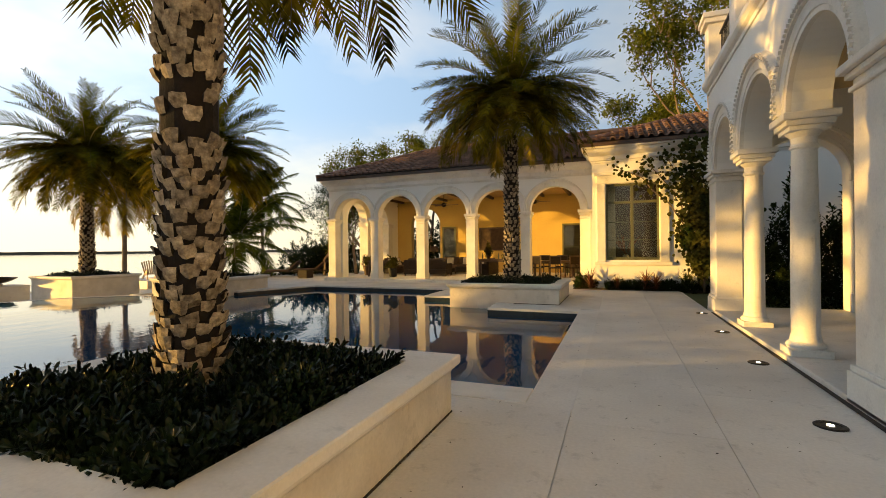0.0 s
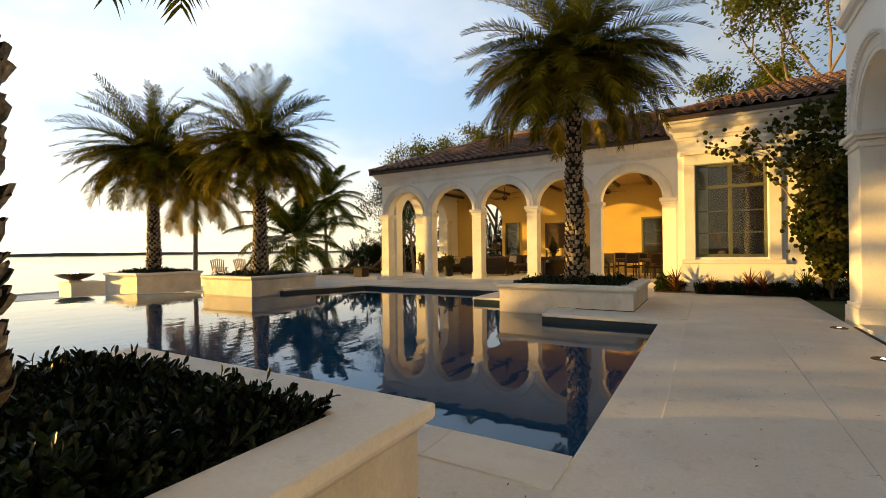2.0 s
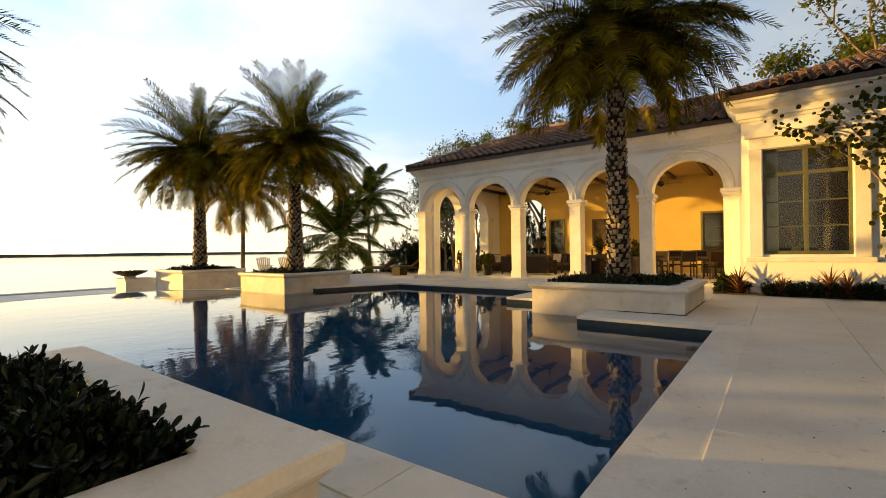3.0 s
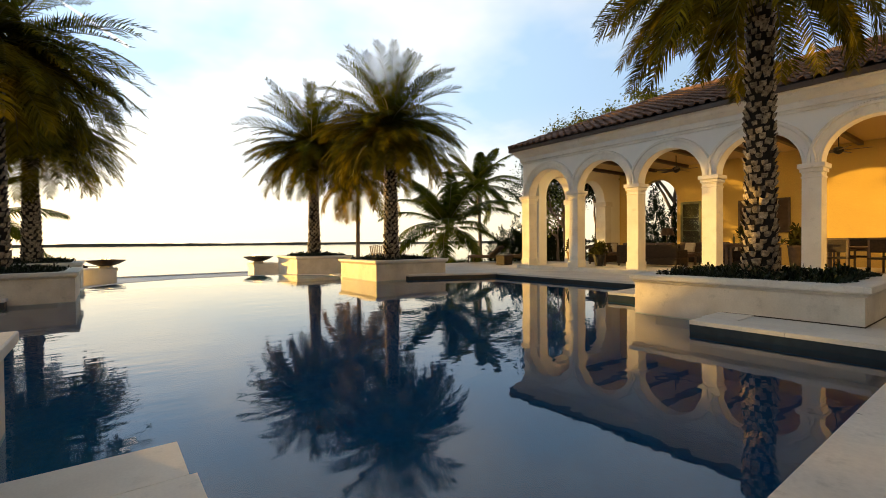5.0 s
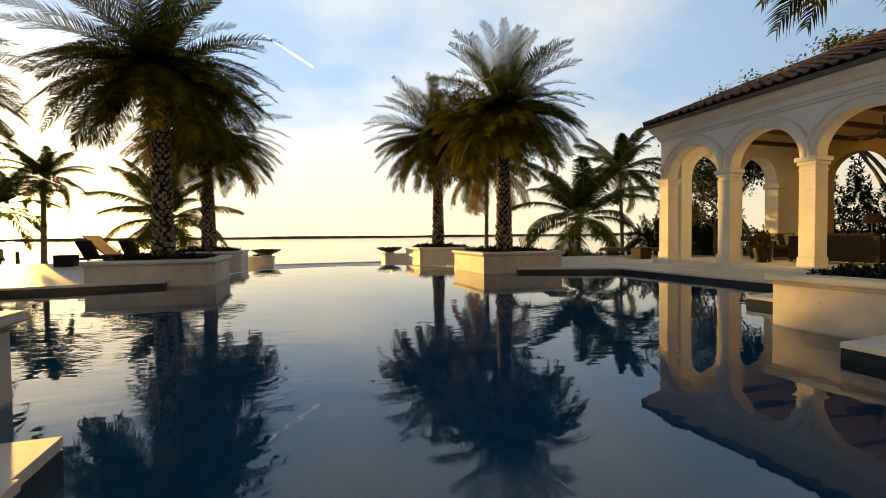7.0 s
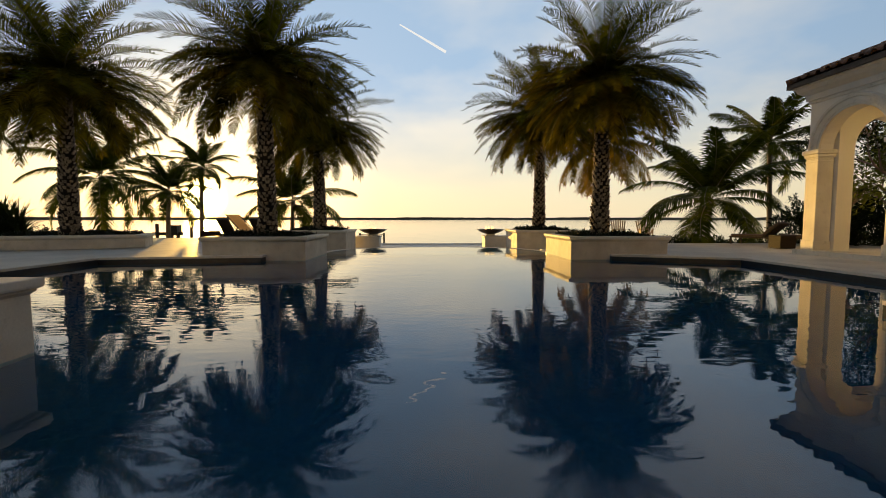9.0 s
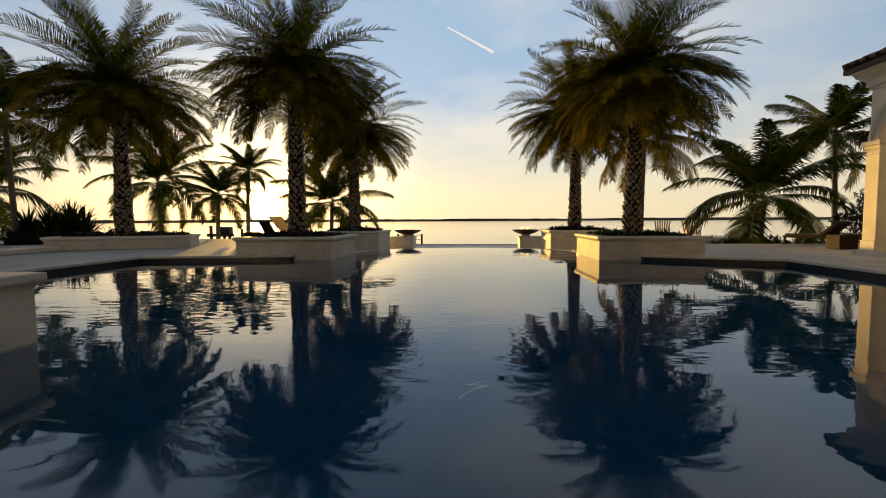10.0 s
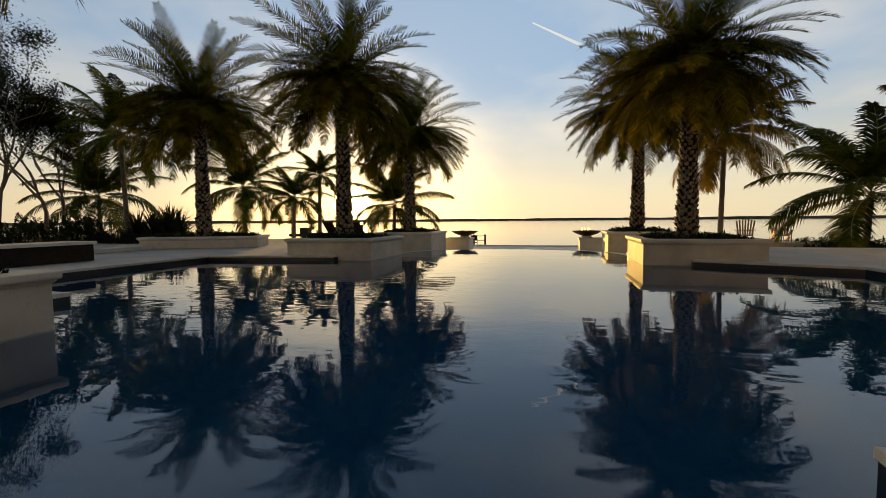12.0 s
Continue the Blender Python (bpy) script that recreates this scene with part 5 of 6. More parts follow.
part("terrace_floor", boxes((0.0, -2.0, 5.1, 9.0, 11.75, 5.2)), DECK, main)
part("upper_wall", boxes((3.2, -9.0, 5.2, 3.6, 9.6, 9.5)), STUCCO, main)
for y in (11.35, 8.9):
    part("balustrade_post", boxes((-0.04, y - 0.02, 5.22, 0.46, y + 0.44, 6.55), (-0.12, y - 0.10, 6.55, 0.54, y + 0.52, 6.66), (-0.16, y - 0.14, 6.66, 0.58, y + 0.56, 6.78), bevel=0.015), STONE, main)
rail = thing("iron_railing", (LX + 0.2, 0, 5.22), "black iron balcony railing between stone posts", "railing")
part("top_rail", boxes((-0.025, 9.34, 1.05, 0.025, 11.33, 1.10)), IRON, rail)
part("bottom_rail", boxes((-0.02, 9.34, 0.10, 0.02, 11.33, 0.14)), IRON, rail)
for i in range(16):
    y = 9.42 + i * 0.12
    part("baluster", boxes((-0.009, y - 0.009, 0.0, 0.009, y + 0.009, 1.05)), IRON, rail)
# the great arch over the near pier
part("near_arch", settle(arch_wall(-2.2, 3.99, SPRING, 5.1, 0.45, [(2.2, 1.5, SPRING)]), TO_WALL), STUCCO, main)
# carved rope of the archivolts
for c, r, s in log_open:
    bm = bmesh.new()
    n = 46
    for i in range(n):
        a = math.pi * (i + 0.5) / n
        R = r + 0.25
        bmesh.ops.create_cube(bm, size=0.042, matrix=Matrix.Translation((c - R * math.cos(a), -0.105, s + R * math.sin(a))) @ Matrix.Rotation(a + 0.6, 4, "Y"))
    part("carved_rope", settle(bm, TO_WALL), STONE, main, "carved rope moulding")
curb = part("gutter_strip", boxes((2.185, -2.0, -0.01, 2.225, 11.0, 0.004)), SOIL)
tagged(curb, "dark gritty joint along the loggia step", "joint", kind="structure")
for x0, y0, x1, y1 in ((-1.190, 0.50, -1.182, 3.388), (-1.160, 11.372, -1.152, 14.05), (-2.76, 3.380, -1.190, 3.388), (-2.76, 11.372, -1.160, 11.380)):
    tagged(part("dirt_joint", boxes((x0, y0, -0.01, x1, y1, 0.005)), SOIL), "dark dirt line along the planter's foot", "joint", kind="structure")
for x, y in ((1.96, 10.74), (1.90, 8.41), (1.87, 6.21), (1.83, 4.07), (1.83, 1.9)):
    lamp = thing("ground_light", (x, y, 0.0), "round in-ground light with a dark metal rim", "ground light", "in-ground lights along the loggia")
    part("rim", lathe([(0.115, 0.0), (0.115, 0.008), (0.105, 0.013), (0.075, 0.013), (0.07, 0.006)], 28), IRON, lamp)
    part("lens", lathe([(0.068, 0.0), (0.068, 0.008), (0.02, 0.010)], 20), IRON, lamp)
    part("bulb", lathe([(0.028, 0.008), (0.026, 0.014), (0.01, 0.016)], 14), LAMPGLOW, lamp, "small glowing bulb")


# ---- inside the pool house ----
FZ = FLOOR2
# recessed ceiling lights, warm and lit; the arcade's row is added, hidden, to brighten it
for x, y in ((-10.2, 18.47), (-7.85, 18.47), (-5.5, 18.47), (-3.15, 18.47), (-0.95, 18.47)):
    fix = thing("ceiling_light", (x, y, 4.35), "small round recessed ceiling light, added unseen as fill", "ceiling light", "recessed lights in the arcade")
    part("trim_ring", lathe([(0.10, 0.0), (0.105, -0.012), (0.09, -0.016), (0.085, 0.0)], 20), STONE, fix)
    part("diffuser", lathe([(0.048, -0.002), (0.045, -0.012), (0.01, -0.014)], 16), LAMPGLOW, fix)
    lamp = new("recessed_lamp", bpy.data.lights.new("recessed_lamp", "AREA"))
    lamp.data.shape, lamp.data.size, lamp.data.energy, lamp.data.color = "DISK", 0.16, 30.0, (1.0, 0.66, 0.25)
    lamp.matrix_world = look((x, y, 4.325), (x - 0.4, y + 2.6, 0))
for x, y in ((0.6, 18.4), (2.2, 18.4)):
    lamp = new("recessed_lamp", bpy.data.lights.new("recessed_lamp", "AREA"))
    lamp.data.shape, lamp.data.size, lamp.data.energy, lamp.data.color = "DISK", 0.12, 7.0, (1.0, 0.62, 0.28)
    lamp.matrix_world = look((x, y, 4.58), (x, y, 0))
    fix = thing("ceiling_light", (x, y, 4.60), "small round recessed light inside the wing", "ceiling light", "recessed lights in the wing")
    part("diffuser", lathe([(0.05, -0.002), (0.045, -0.012), (0.01, -0.014)], 16), LAMPGLOW, fix)

# ceiling beams
for i in range(9):
    x = -11.9 + i * 1.4
    tagged(part("ceiling_beam", boxes((x, 18.62, 4.22, x + 0.14, 24.18, 4.35), bevel=0.01), WOOD), "dark wooden ceiling beam in the arcade", "beam", "ceiling beams", "structure")


def fan(x, y):
    ob = thing("ceiling_fan", (x, y, 4.22), "dark ceiling fan with broad wooden blades", "ceiling fan")
    part("rod", lathe([(0.015, 0.0), (0.015, -0.45)], 10), IRON, ob)
    part("motor", lathe([(0.05, -0.42), (0.12, -0.46), (0.13, -0.56), (0.06, -0.62), (0.02, -0.64)], 20), IRON, ob)
    for i in range(5):
        blade = part("blade", boxes((0.14, -0.075, -0.005, 0.72, 0.075, 0.005), bevel=0.004), WOOD, ob)
        blade.matrix_basis = pose(0, 0, -0.53, 0, 0, 72 * i + 10) @ pose(0, 0, 0, 12, 0, 0)


fan(-7.9, 20.8)
fan(-3.4, 21.2)


def door(name, x0, x1, y, z1, label, handle=True):
    ob = thing(name, ((x0 + x1) / 2, y, FZ), label, "door", kind="structure")
    h, w = z1 - FZ, (x1 - x0) / 2
    part("frame", boxes((-w, -0.05, 0, -w + 0.09, 0.0, h), (w - 0.09, -0.05, 0, w, 0.0, h), (-w + 0.09, -0.05, h - 0.09, w - 0.09, 0.0, h), (-w + 0.09, -0.05, 0, w - 0.09, 0.0, 0.22), bevel=0.006), BRONZE, ob)
    for i in range(4):
        z = 0.22 + (h - 0.31) * i / 4
        if i:
            part("glazing_bar", boxes((-w + 0.09, -0.045, z - 0.012, w - 0.09, -0.01, z + 0.012)), BRONZE, ob)
        part("pane", boxes((-w + 0.09, -0.03, z + 0.012, w - 0.09, -0.02, 0.22 + (h - 0.31) * (i + 1) / 4 - 0.012)), GLASS, ob)
    part("backing", boxes((-w + 0.02, -0.012, 0.02, w - 0.02, -0.004, h - 0.02)), WOOD, ob)
    part("handle", boxes((w - 0.07, -0.10, 1.0, w - 0.04, -0.05, 1.16), bevel=0.008), IRON, ob, "dark lever handle")


door("door_1", -2.45, -1.35, 24.2, 2.75, "tall glazed door in a dark bronze frame")
door("door_2", -9.30, -8.45, 24.2, 2.75, "dark glazed door in the arcade's back wall")
art = thing("wall_picture", (-6.2, 24.17, 2.0), "large dark framed picture on the back wall", "picture")
part("frame", boxes((-0.85, -0.05, -0.65, 0.85, 0.02, -0.58), (-0.85, -0.05, 0.58, 0.85, 0.02, 0.65), (-0.85, -0.05, -0.58, -0.78, 0.02, 0.58), (0.78, -0.05, -0.58, 0.85, 0.02, 0.58), bevel=0.006), WOOD, art)
part("canvas", boxes((-0.78, -0.02, -0.58, 0.78, 0.01, 0.58)), CUSHION, art)


def sofa(x, y, turn, width, label):
    ob = thing("sofa", (x, y, FZ), label, "sofa", "sofas in the arcade", turn=turn)
    w = width / 2
    part("frame", boxes((-w, -0.42, 0.08, w, 0.42, 0.34), (-w, 0.30, 0.34, w, 0.42, 0.80), (-w, -0.42, 0.34, -w + 0.14, 0.30, 0.62), (w - 0.14, -0.42, 0.34, w, 0.30, 0.62), bevel=0.03), WICKER, ob)
    n = max(2, int(width / 0.75))
    cw = (width - 0.32) / n
    for i in range(n):
        x0 = -w + 0.16 + i * cw
        part("seat_cushion", boxes((x0 + 0.01, -0.40, 0.34, x0 + cw - 0.01, 0.22, 0.48), bevel=0.04), CUSHION, ob)
        part("back_cushion", boxes((x0 + 0.02, 0.14, 0.48, x0 + cw - 0.02, 0.30, 0.88), bevel=0.05), CUSHION, ob)
        pil = part("pillow", boxes((-0.2, -0.06, -0.2, 0.2, 0.06, 0.2), bevel=0.05), LINEN, ob, "pale patterned pillow")
        pil.matrix_basis = pose(x0 + cw / 2, 0.06, 0.66, -18, 0, 8 * (i - 1))
    for sx in (-1, 1):
        for sy in (-1, 1):
            part("leg", boxes((sx * (w - 0.06) - 0.03, sy * 0.36 - 0.03, 0, sx * (w - 0.06) + 0.03, sy * 0.36 + 0.03, 0.08)), WOOD, ob)
    return ob


sofa(-8.6, 20.3, 180, 2.3, "dark wicker sofa with pale pillows, seen from behind")
sofa(-10.9, 21.3, 90, 2.0, "dark wicker sofa with brown cushions")
sofa(-7.9, 22.9, 0, 2.2, "dark wicker sofa facing the pool with pillows")
sofa(-5.7, 20.6, -90, 1.9, "dark wicker sofa beside the fireplace")


def table(name, x, y, sx, sy, h, label, category="table", material=None, turn=0.0):
    ob = thing(name, (x, y, FZ), label, category, turn=turn)
    part("tabletop", boxes((-sx / 2, -sy / 2, h - 0.05, sx / 2, sy / 2, h), bevel=0.01), material or WOOD, ob)
    part("apron", boxes((-sx / 2 + 0.07, -sy / 2 + 0.07, h - 0.13, sx / 2 - 0.07, sy / 2 - 0.07, h - 0.05)), material or WOOD, ob)
    for a in (-1, 1):
        for b in (-1, 1):
            cx, cy = a * (sx / 2 - 0.07), b * (sy / 2 - 0.07)
            part("leg", boxes((cx - 0.035, cy - 0.035, 0, cx + 0.035, cy + 0.035, h - 0.13), bevel=0.006), material or WOOD, ob)
    return ob


table("coffee_table", -8.3, 21.6, 1.3, 0.8, 0.45, "dark wooden coffee table among the sofas")
table("dining_table", -2.5, 20.7, 1.9, 1.0, 0.75, "dark wooden dining table under the arch")
table("console_table", -10.6, 19.2, 1.5, 0.42, 0.78, "dark wooden console behind the arcade pier")
table("serving_table", -5.0, 19.4, 1.4, 0.5, 0.86, "dark wooden serving table with glassware")


def dining_chair():
    ob = thing("dining_chair", (0, 0, 0), "dark wooden dining armchair with woven seat", "chair", "chairs round the dining table")
    part("seat", boxes((-0.25, -0.25, 0.42, 0.25, 0.25, 0.47), bevel=0.015), WICKER, ob)
    part("backrest", boxes((-0.24, 0.21, 0.60, 0.24, 0.24, 0.94), bevel=0.012), WICKER, ob)
    for sx in (-1, 1):
        part("leg", boxes((sx * 0.225 - 0.022, -0.24, 0, sx * 0.225 + 0.022, -0.195, 0.66), bevel=0.005), WOOD, ob)
        part("leg", boxes((sx * 0.225 - 0.022, 0.20, 0, sx * 0.225 + 0.022, 0.245, 0.98), bevel=0.005), WOOD, ob)
        part("armrest", boxes((sx * 0.235 - 0.03, -0.26, 0.66, sx * 0.235 + 0.03, 0.22, 0.69), bevel=0.008), WOOD, ob)
    part("top_rail", boxes((-0.25, 0.20, 0.94, 0.25, 0.25, 0.99), bevel=0.01), WOOD, ob)
    return ob


first = dining_chair()
first.matrix_basis = pose(-3.1, 20.0, FZ, 0, 0, 172)
for x, y, r in ((-2.3, 19.95, 188), (-1.6, 20.15, 215), (-3.0, 21.45, 4), (-2.2, 21.5, -6), (-3.75, 20.7, 92), (-1.2, 20.75, -85)):
    copy_thing(first, pose(x, y, FZ, 0, 0, r))


def urn(x, y, z, r, h, label, material=None):
    ob = thing("plant_pot", (x, y, z), label, "plant pot")
    part("pot", lathe([(r * 0.62, 0), (r * 0.75, h * 0.3), (r * 0.95, h * 0.75), (r, h * 0.93), (r * 1.08, h * 0.95), (r * 1.08, h), (r * 0.92, h), (r * 0.9, h * 0.9)], 24), material or COPPER, ob, smooth=False)
    V, F = [], []
    rng = random.Random(int(x * 77))
    for i in range(60):
        rosette(V, F, rng, Vector((rng.gauss(0, r * 0.5), rng.gauss(0, r * 0.5), h + abs(rng.gauss(0.18, 0.14)))), Vector((rng.uniform(-1, 1), rng.uniform(-1, 1), 1)), 7, 0.16, 0.06)
    raw("foliage", V, F, VINE, ob)["kind"] = "stuff"
    return ob


urn(-11.95, 20.05, FZ, 0.22, 0.50, "brown clay pot with green foliage at the arch")
urn(-9.9, 18.95, FZ, 0.22, 0.45, "dark iron pot with a green plant", IRON)
urn(-3.75, 18.75, FZ, 0.20, 0.80, "tall urn with a flowering plant by the pier")
urn(-5.2, 19.4, FZ + 0.86, 0.10, 0.2, "small vase with leaves on the serving table")
lampob = thing("table_lamp", (-9.6, 23.6, FZ), "dark table lamp with a broad shade", "lamp")
part("base", lathe([(0.14, 0.0), (0.14, 0.04), (0.04, 0.08), (0.03, 1.2)], 16), IRON, lampob)
part("shade", lathe([(0.30, 1.18), (0.20, 1.50), (0.19, 1.50), (0.28, 1.19)], 24), CUSHION, lampob)
for i, x in enumerate((-5.5, -5.35, -4.75, -4.6, -4.5)):
    g = part("bottle", lathe([(0.035, 0), (0.035, 0.16), (0.014, 0.22), (0.014, 0.28)], 12), GLASS if i % 2 else BRONZE)
    g.matrix_basis = pose(x, 19.42 + 0.06 * (i % 2), FZ + 0.86)
    tagged(g, "small glass bottle on the serving table", "bottle", "bottles on the serving table")

# a cut-flower vase on the sill inside the bronze window
vase = thing("flower_vase", (0.55, 16.95, 1.02), "pale vase with red stems behind the window", "vase")
part("vase", lathe([(0.06, 0), (0.10, 0.06), (0.10, 0.14), (0.06, 0.18)], 18), LINEN, vase)
V, F = [], []
rng = random.Random(71)
for i in range(14):
    leaf_at(V, F, Vector((0, 0, 0.15)), Vector((rng.uniform(-0.7, 0.7), rng.uniform(-0.3, 0.3), 1)).normalized(), Vector((0, 1, 0)), rng.uniform(0.5, 0.9), 0.05)
raw("flower_stem", V, F, REDLEAF, vase)["kind"] = "stuff"
sill = part("window_shelf", boxes((-0.08, 16.76, 0.95, 1.58, 17.25, 1.02)), STONE)
tagged(sill, "pale stone shelf inside the window", "shelf", kind="structure")


# ---- loungers and chairs round the terrace ----
def lounger(x, y, z, turn, label, back=38, wood=None):
    wood = wood or TEAK
    ob = thing("sun_lounger", (x, y, z), label, "sun lounger", "sun loungers", turn=turn)
    part("frame", boxes((-1.0, -0.34, 0.26, 0.95, -0.28, 0.33), (-1.0, 0.28, 0.26, 0.95, 0.34, 0.33), (-1.0, -0.28, 0.26, -0.94, 0.28, 0.33), (0.89, -0.28, 0.26, 0.95, 0.28, 0.33), bevel=0.006), wood, ob)
    for lx in (-0.92, 0.86):
        for ly in (-0.31, 0.31):
            part("leg", boxes((lx - 0.03, ly - 0.03, 0, lx + 0.03, ly + 0.03, 0.26)), wood, ob)
    for i in range(11):
        part("slat", boxes((-0.92 + i * 0.115, -0.28, 0.30, -0.84 + i * 0.115, 0.28, 0.325)), wood, ob)
    b = part("backrest", boxes((0.0, -0.30, -0.02, 0.78, 0.30, 0.03), bevel=0.01), wood, ob)
    b.matrix_basis = pose(0.30, 0, 0.33, 0, -back, 0)
    c = part("back_cushion", boxes((0.02, -0.29, 0.035, 0.76, 0.29, 0.11), bevel=0.03), CUSHION, ob)
    c.matrix_basis = b.matrix_basis
    part("seat_cushion", boxes((-0.96, -0.29, 0.33, 0.28, 0.29, 0.41), bevel=0.03), CUSHION, ob)
    return ob


lounger(-17.2, 19.9, 0.0, 20, "low dark wooden sun lounger with raised back", 40, WICKER)
lounger(-16.4, 21.3, 0.0, 20, "dark wooden sun lounger further along the terrace", 40, WICKER)
lounger(-21.65, -2.25, 0.0, -18, "dark wicker sun lounger with a raised back", 56, WICKER)
lounger(-22.1, -0.95, 0.0, -18, "dark wicker sun lounger behind the shaded planter", 56, WICKER)


def cube_table(x, y, z, s, label):
    ob = thing("side_table", (x, y, z), label, "side table", "cube side tables")
    part("body", boxes((-s / 2, -s / 2, 0.0, s / 2, s / 2, 0.42), bevel=0.02), WICKER, ob)
    part("tabletop", boxes((-s / 2 - 0.015, -s / 2 - 0.015, 0.42, s / 2 + 0.015, s / 2 + 0.015, 0.45), bevel=0.006), WICKER, ob)


cube_table(-15.2, 19.2, 0.0, 0.55, "dark woven cube table beside the lounger")
cube_table(-21.2, -3.1, 0.0, 0.62, "dark woven cube table beside the wicker lounger")


def deck_chair(x, y, z, turn):
    ob = thing("adirondack_chair", (x, y, z), "slatted wooden garden chair with a fanned back", "chair", "slatted chairs by the water", turn=turn)
    for i in range(7):
        u = (i - 3) * 0.09
        h = 0.86 - 0.03 * abs(i - 3)
        s = part("back_slat", boxes((-0.036, -0.012, 0.0, 0.036, 0.012, h), bevel=0.004), CHAIRW, ob)
        s.matrix_basis = pose(u, 0.18, 0.28, -22, (i - 3) * 2.5, 0)
    for i in range(6):
        part("seat_slat", boxes((-0.28, -0.34 + i * 0.09, 0.33 - i * 0.012, 0.28, -0.265 + i * 0.09, 0.35 - i * 0.012)), CHAIRW, ob)
    for sx in (-1, 1):
        part("armrest", boxes((sx * 0.36 - 0.065, -0.42, 0.54, sx * 0.36 + 0.065, 0.36, 0.565), bevel=0.006), CHAIRW, ob)
        part("front_leg", boxes((sx * 0.31 - 0.02, -0.38, 0, sx * 0.31 + 0.02, -0.30, 0.54)), CHAIRW, ob)
        leg = part("back_leg", boxes((-0.02, -0.06, 0, 0.02, 0.06, 0.95)), CHAIRW, ob)
        leg.matrix_basis = pose(sx * 0.30, 0.55, 0.05, 62, 0, 0)
    part("back_rail", boxes((-0.34, 0.30, 0.50, 0.34, 0.34, 0.56)), CHAIRW, ob)


deck_chair(-24.6, 17.5, -0.10, 70)
deck_chair(-24.4, 18.9, -0.10, 80)
mound = part("chair_terrace", boxes((-26.6, 16.4, -0.55, -23.4, 20.0, -0.10), bevel=0.03), COPING)
tagged(mound, "raised stone terrace under the garden chairs", "terrace", kind="structure")

# a small dock with a dark rail and a chair, out past the sea wall
dock = thing("dock", (-32.6, 2.8, -1.05), "small wooden dock standing in the bay", "dock", kind="structure")
for i in range(9):
    part("plank", boxes((-0.72, -1.05 + i * 0.25, -0.05, 0.80, -0.82 + i * 0.25, 0.0)), WOOD, dock)
for px in (-0.6, 0.65):
    for py in (-0.85, 0.95):
        part("pile", lathe([(0.10, -2.4), (0.10, -0.05)], 10, None, (px, py, 0)), WOOD, dock)
wall_rail = thing("dock_rail", (-32.0, -0.40, -1.05), "dark metal rail along the dock", "railing")
for y in (2.55, 3.45, 4.25):
    part("post", boxes((-0.06, y - 0.06, 0, 0.06, y + 0.06, 1.05)), IRON, wall_rail)
for z in (0.30, 0.62, 0.94):
    part("rail", boxes((-0.02, 2.61, z, 0.02, 3.39, z + 0.035), (-0.02, 3.51, z, 0.02, 4.19, z + 0.035)), IRON, wall_rail)
copy_thing(first, pose(-32.55, 2.95, -1.05, 0, 0, -80))

# posts and a boat lift out past the southern palms
lift = thing("boat_lift", (-36.0, -14.2, -2.5), "dark boat lift posts standing in the bay", "boat lift")
for x, y, h in ((0, 0, 3.1), (0, 1.6, 3.0), (-2.0, 0, 2.8), (-2.0, 1.6, 2.8)):
    part("post", lathe([(0.14, -1.5), (0.13, h)], 10, None, (x, y, 0)), WOOD, lift)
part("crossbeam", boxes((-0.15, -0.3, 2.2, 0.15, 1.9, 2.45)), IRON, lift)
part("motor_box", boxes((-0.35, 0.9, 2.3, 0.35, 1.7, 3.0), bevel=0.03), IRON, lift)
shade = thing("sling_chair", (-23.7, -2.75, 0.0), "cream canvas sling chair leaning towards the sea", "chair", turn=-38)
for sx in (-0.36, 0.36):
    part("side_pole", tube([(sx, -0.78, 1.22), (sx, 0.0, 0.77), (sx, 0.82, 0.30)], [0.022, 0.022, 0.022], 8), WOOD, shade)
    part("leg", tube([(sx, -0.55, 0.0), (sx, 0.15, 0.68)], [0.022, 0.022], 8), WOOD, shade)
    part("front_leg", tube([(sx, 0.78, 0.0), (sx, 0.80, 0.31)], [0.022, 0.022], 8), WOOD, shade)
sling = bmesh.new()
strips = []
for k in range(11):
    t = k / 10
    y, z = -0.78 + 1.60 * t, 1.22 - 0.92 * t - 0.08 * math.sin(math.pi * t)
    strips.append([sling.verts.new((x, y, z + dz)) for x, dz in ((-0.35, 0.01), (0.35, 0.01), (0.35, -0.01), (-0.35, -0.01))])
for a, b in zip(strips, strips[1:]):
    for k in range(4):
        sling.faces.new((a[k], a[(k + 1) % 4], b[(k + 1) % 4], b[k]))
sling.faces.new(strips[0][::-1])
sling.faces.new(strips[-1])
part("canvas", sling, SAIL, shade, "cream canvas sling")

# low walls at the south end of the terrace
bar = thing("garden_wall", (-7.6, -4.2, 0.0), "low dark stone wall with a slab top", "wall")
part("body", boxes((-2.5, -0.45, 0, 2.5, 0.45, 0.46)), WICKER, bar)
part("slab", boxes((-2.56, -0.51, 0.46, 2.56, 0.51, 0.54), bevel=0.012), STONE, bar)
stepb = part("terrace_step", boxes((-14.4, -9.6, 0.0, -10.8, -6.4, 0.15), bevel=0.015), COPING)
tagged(stepb, "broad shallow stone step at the terrace end", "step", kind="structure")
# steps down between the sunlit planters
for i in range(3):
    st = part("stone_step", boxes((-17.1 - i * 0.38, 11.2, -0.55, -16.72 - i * 0.38, 14.0, -0.14 - i * 0.14), bevel=0.012), COPING)
    tagged(st, "pale stone step down to the lower terrace", "step", "steps to the lower terrace", "structure")


# ---- coping stones and paving slabs ----
paving = thing("coping", label="pale stone coping round the pool, in separate slabs", category="coping", kind="structure")


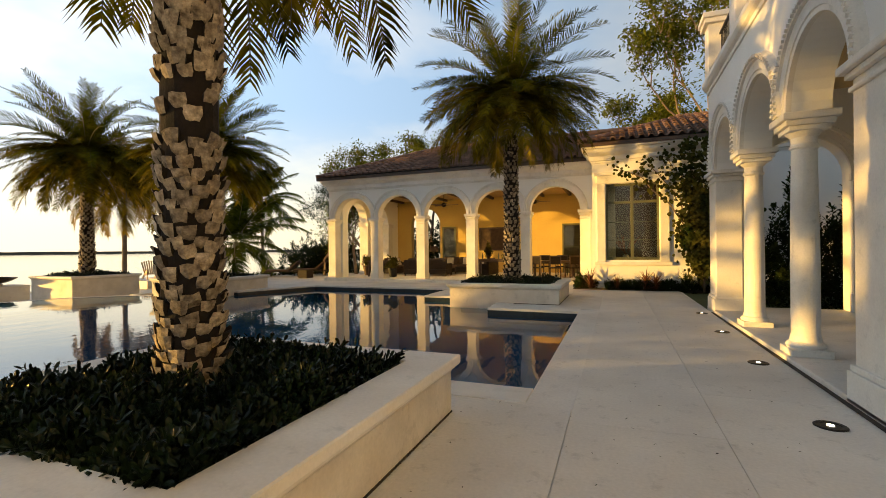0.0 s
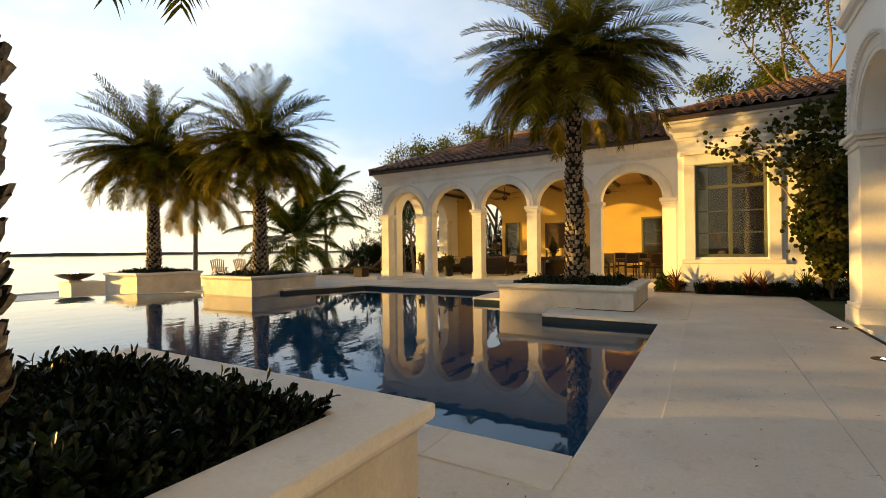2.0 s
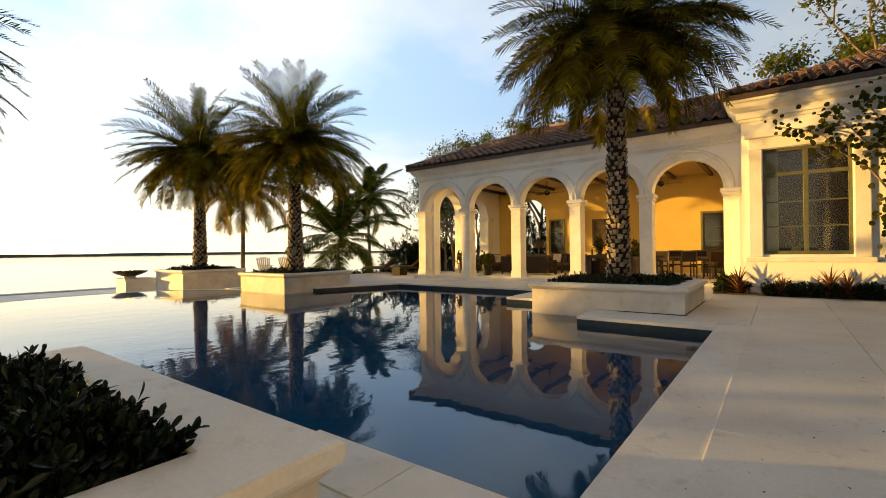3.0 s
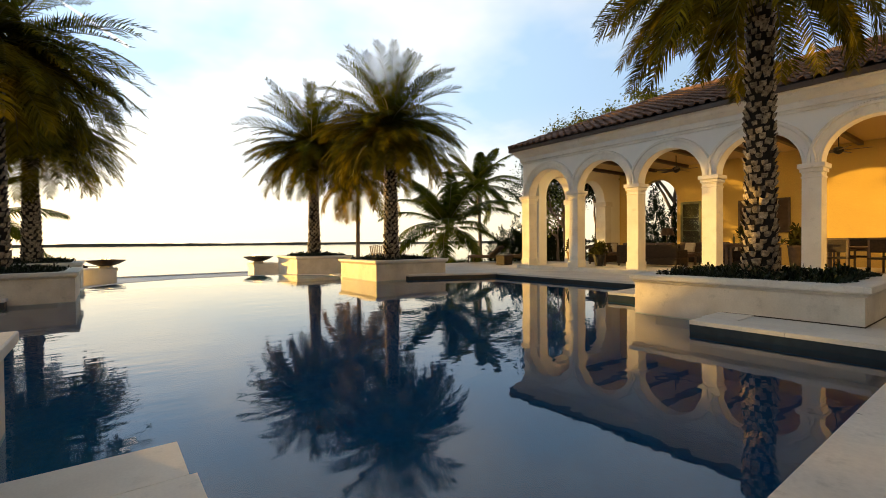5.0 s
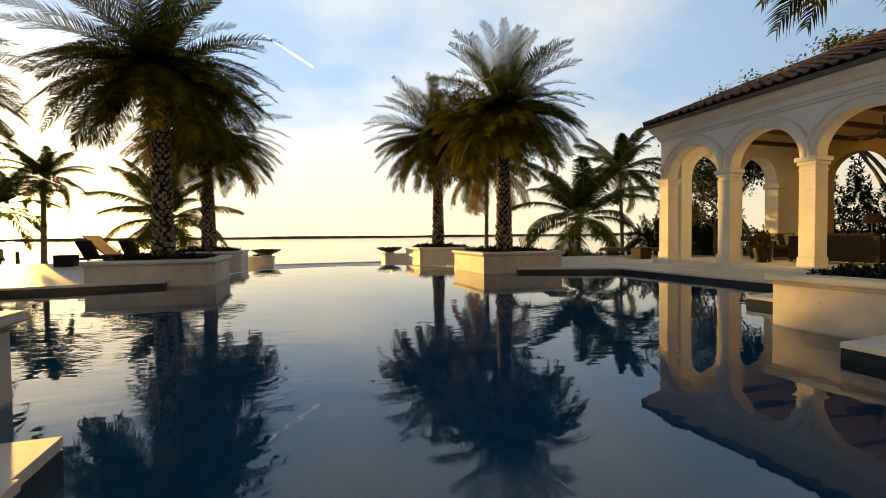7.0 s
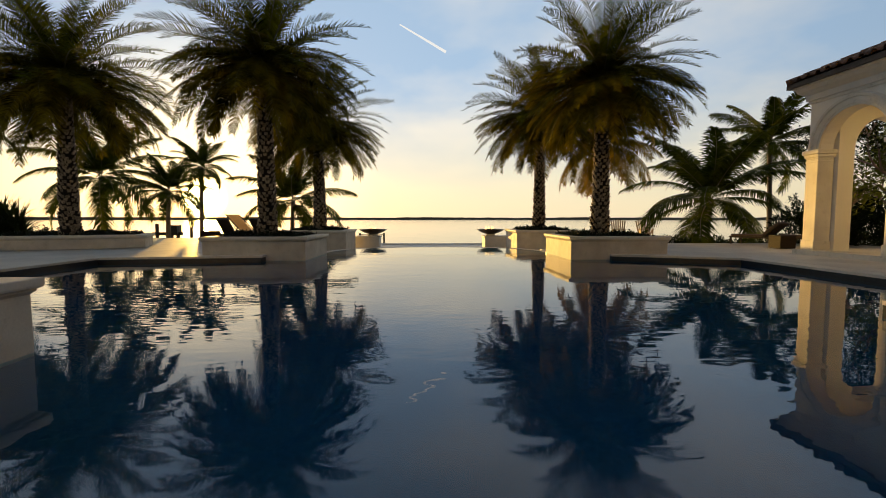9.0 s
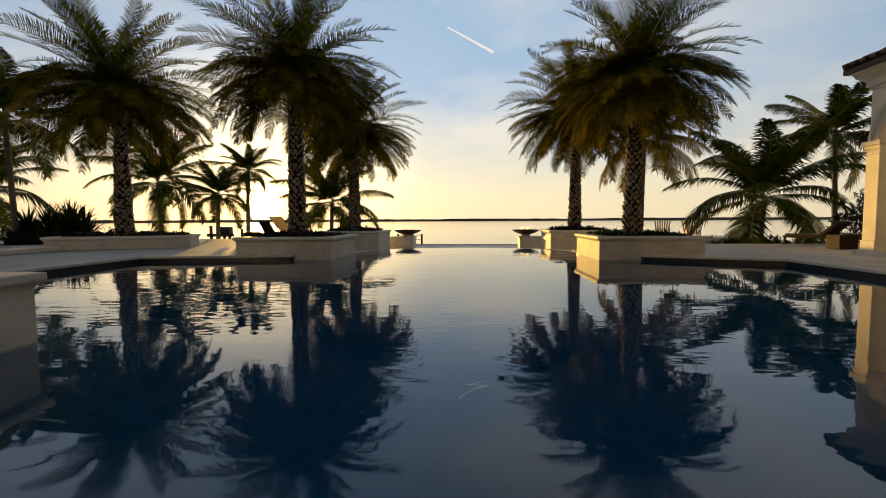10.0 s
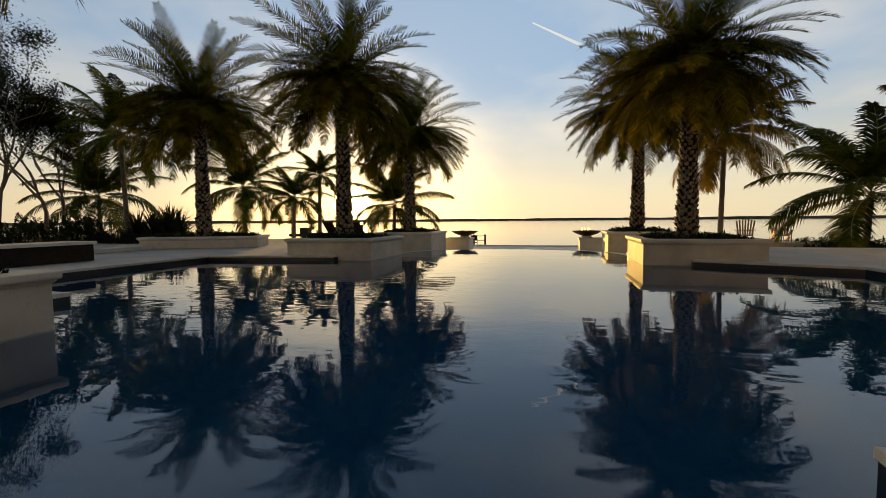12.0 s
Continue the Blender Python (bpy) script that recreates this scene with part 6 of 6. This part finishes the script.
def slab_mesh(name, lx, ly, thick, material, nose=0.0):
    """A slab of that size with eased edges; its near long side (y = 0) may be rounded over."""
    bm = boxes((0.002, 0, -thick, lx - 0.002, ly, 0))
    edges = [e for e in bm.edges if all(abs(v.co.z) < 1e-5 for v in e.verts)]
    bmesh.ops.bevel(bm, geom=edges, offset=0.0018, segments=1, affect="EDGES")
    if nose:
        front = [e for e in bm.edges if all(abs(v.co.y) < 0.005 for v in e.verts) and abs(e.verts[0].co.z - e.verts[1].co.z) < 1e-5 and abs(e.verts[0].co.x - e.verts[1].co.x) > 0.3]
        bmesh.ops.bevel(bm, geom=front, offset=nose, segments=3, affect="EDGES", clamp_overlap=True)
    return mesh_of(name, bm, material)


CW = 0.42
for line in (NORTH_SIDE, SOUTH_SIDE):
    for i in range(len(line) - 1):
        a, b = Vector(line[i]), Vector(line[i + 1])
        mid = (a + b) / 2
        if any(x0 < mid.x < x1 and y0 < mid.y < y1 for x0, y0, x1, y1 in ((-4.2, 0.5, -1.1, 3.45), (-4.2, 11.3, -1.1, 14.1), (-15.7, 11.0, -12.9, 14.0), (-15.7, 0.5, -12.9, 3.45))):
            continue
        d = (b - a).normalized()
        out = Vector((d.y, -d.x))          # away from the water
        start, end = 0.0, (b - a).length
        if i > 0:
            p = (a - Vector(line[i - 1])).normalized()
            if p.x * d.y - p.y * d.x < -0.3:
                start = CW + 0.004          # the deck juts out here: leave the corner to the stone before
        n = max(1, round((end - start) / 1.05))
        ln = (end - start) / n
        me = slab_mesh("coping_stone", ln, CW + 0.03, 0.055, COPING, 0.018)
        angle = math.degrees(math.atan2(d.y, d.x))
        for k2 in range(n):
            o = a + d * (start + ln * (k2 + 1)) - out * 0.03
            piece("coping_stone", me, paving, pose(o.x, o.y, 0.0 + 0.001 * (i % 3), 0, 0, angle + 180))
        if i < len(line) - 2:
            q = (Vector(line[i + 2]) - b).normalized()
            if d.x * q.y - d.y * q.x > 0.3:
                me2 = slab_mesh("coping_stone", CW, CW, 0.055, COPING)
                o = b + out * 0.004 + d * (CW + 0.004)
                piece("coping_stone", me2, paving, pose(o.x, o.y, 0.002, 0, 0, angle + 180))
rng = random.Random(33)
SLAB_ME = {}


def pave(x0, x1, y0, y1, sx, sy, shift=0.5):
    """Slabs in a running bond over a rectangle."""
    nx = max(1, round((x1 - x0) / sx))
    w = (x1 - x0) / nx
    for i in range(nx):
        y = y0 - (sy * shift if i % 2 else 0)
        while y < y1 - 0.05:
            lo, hi = max(y, y0), min(y + sy, y1)
            if hi - lo > 0.08:
                key = (round(w, 3), round(hi - lo, 3))
                if key not in SLAB_ME:
                    SLAB_ME[key] = slab_mesh("paving_slab", w, hi - lo - 0.002, 0.011, DECK)
                piece("paving_slab", SLAB_ME[key], deck, pose(x0 + i * w, lo + 0.001, rng.uniform(-0.0012, 0.0012)))
            y += sy


pave(-0.163, 2.15, -8.0, 15.98, 1.16, 2.3)
pave(-1.115, -0.167, -8.0, 3.755, 0.95, 2.3)
pave(-1.09, -0.167, 10.73, 15.98, 0.95, 2.3)
pave(-11.0, -4.2, 15.56, 17.66, 1.1, 1.05)
pave(-4.196, -1.095, 14.10, 17.66, 1.03, 1.2)
# fallen leaf bits and grit
V, F = [], []
for i in range(150):
    x, y = rng.uniform(-1.1, 2.1), rng.uniform(0.5, 10.0)
    if -0.95 < x + 0.59 < 0 and y > 4:
        continue
    a = rng.uniform(0, 6.28)
    leaf_at(V, F, Vector((x, y, 0.005)), Vector((math.cos(a), math.sin(a), 0.05)).normalized(), Vector((0, 0, 1)), rng.uniform(0.008, 0.045), rng.uniform(0.006, 0.014))
tagged(raw("fallen_leaves", V, F, BARK), "tiny dry leaf bits scattered on the paving", "leaves", kind="stuff")
# a thin contrail high over the bay; a glow stands in for sunlight on it
CD = [Vector((-0.9215, -0.0505, 0.385)) * 4000, Vector((-0.9397, 0.0422, 0.3394)) * 4000]
side = (CD[1] - CD[0]).cross(CD[0]).normalized()
tagged(raw("contrail", [CD[0] - side * 5, CD[0] + side * 5, CD[1] + side * 11, CD[1] - side * 11], [(0, 1, 2, 3)], glow("contrail_glow", (0.95, 0.93, 0.90), 0.95)), "thin white contrail high in the sky", "contrail", kind="structure")
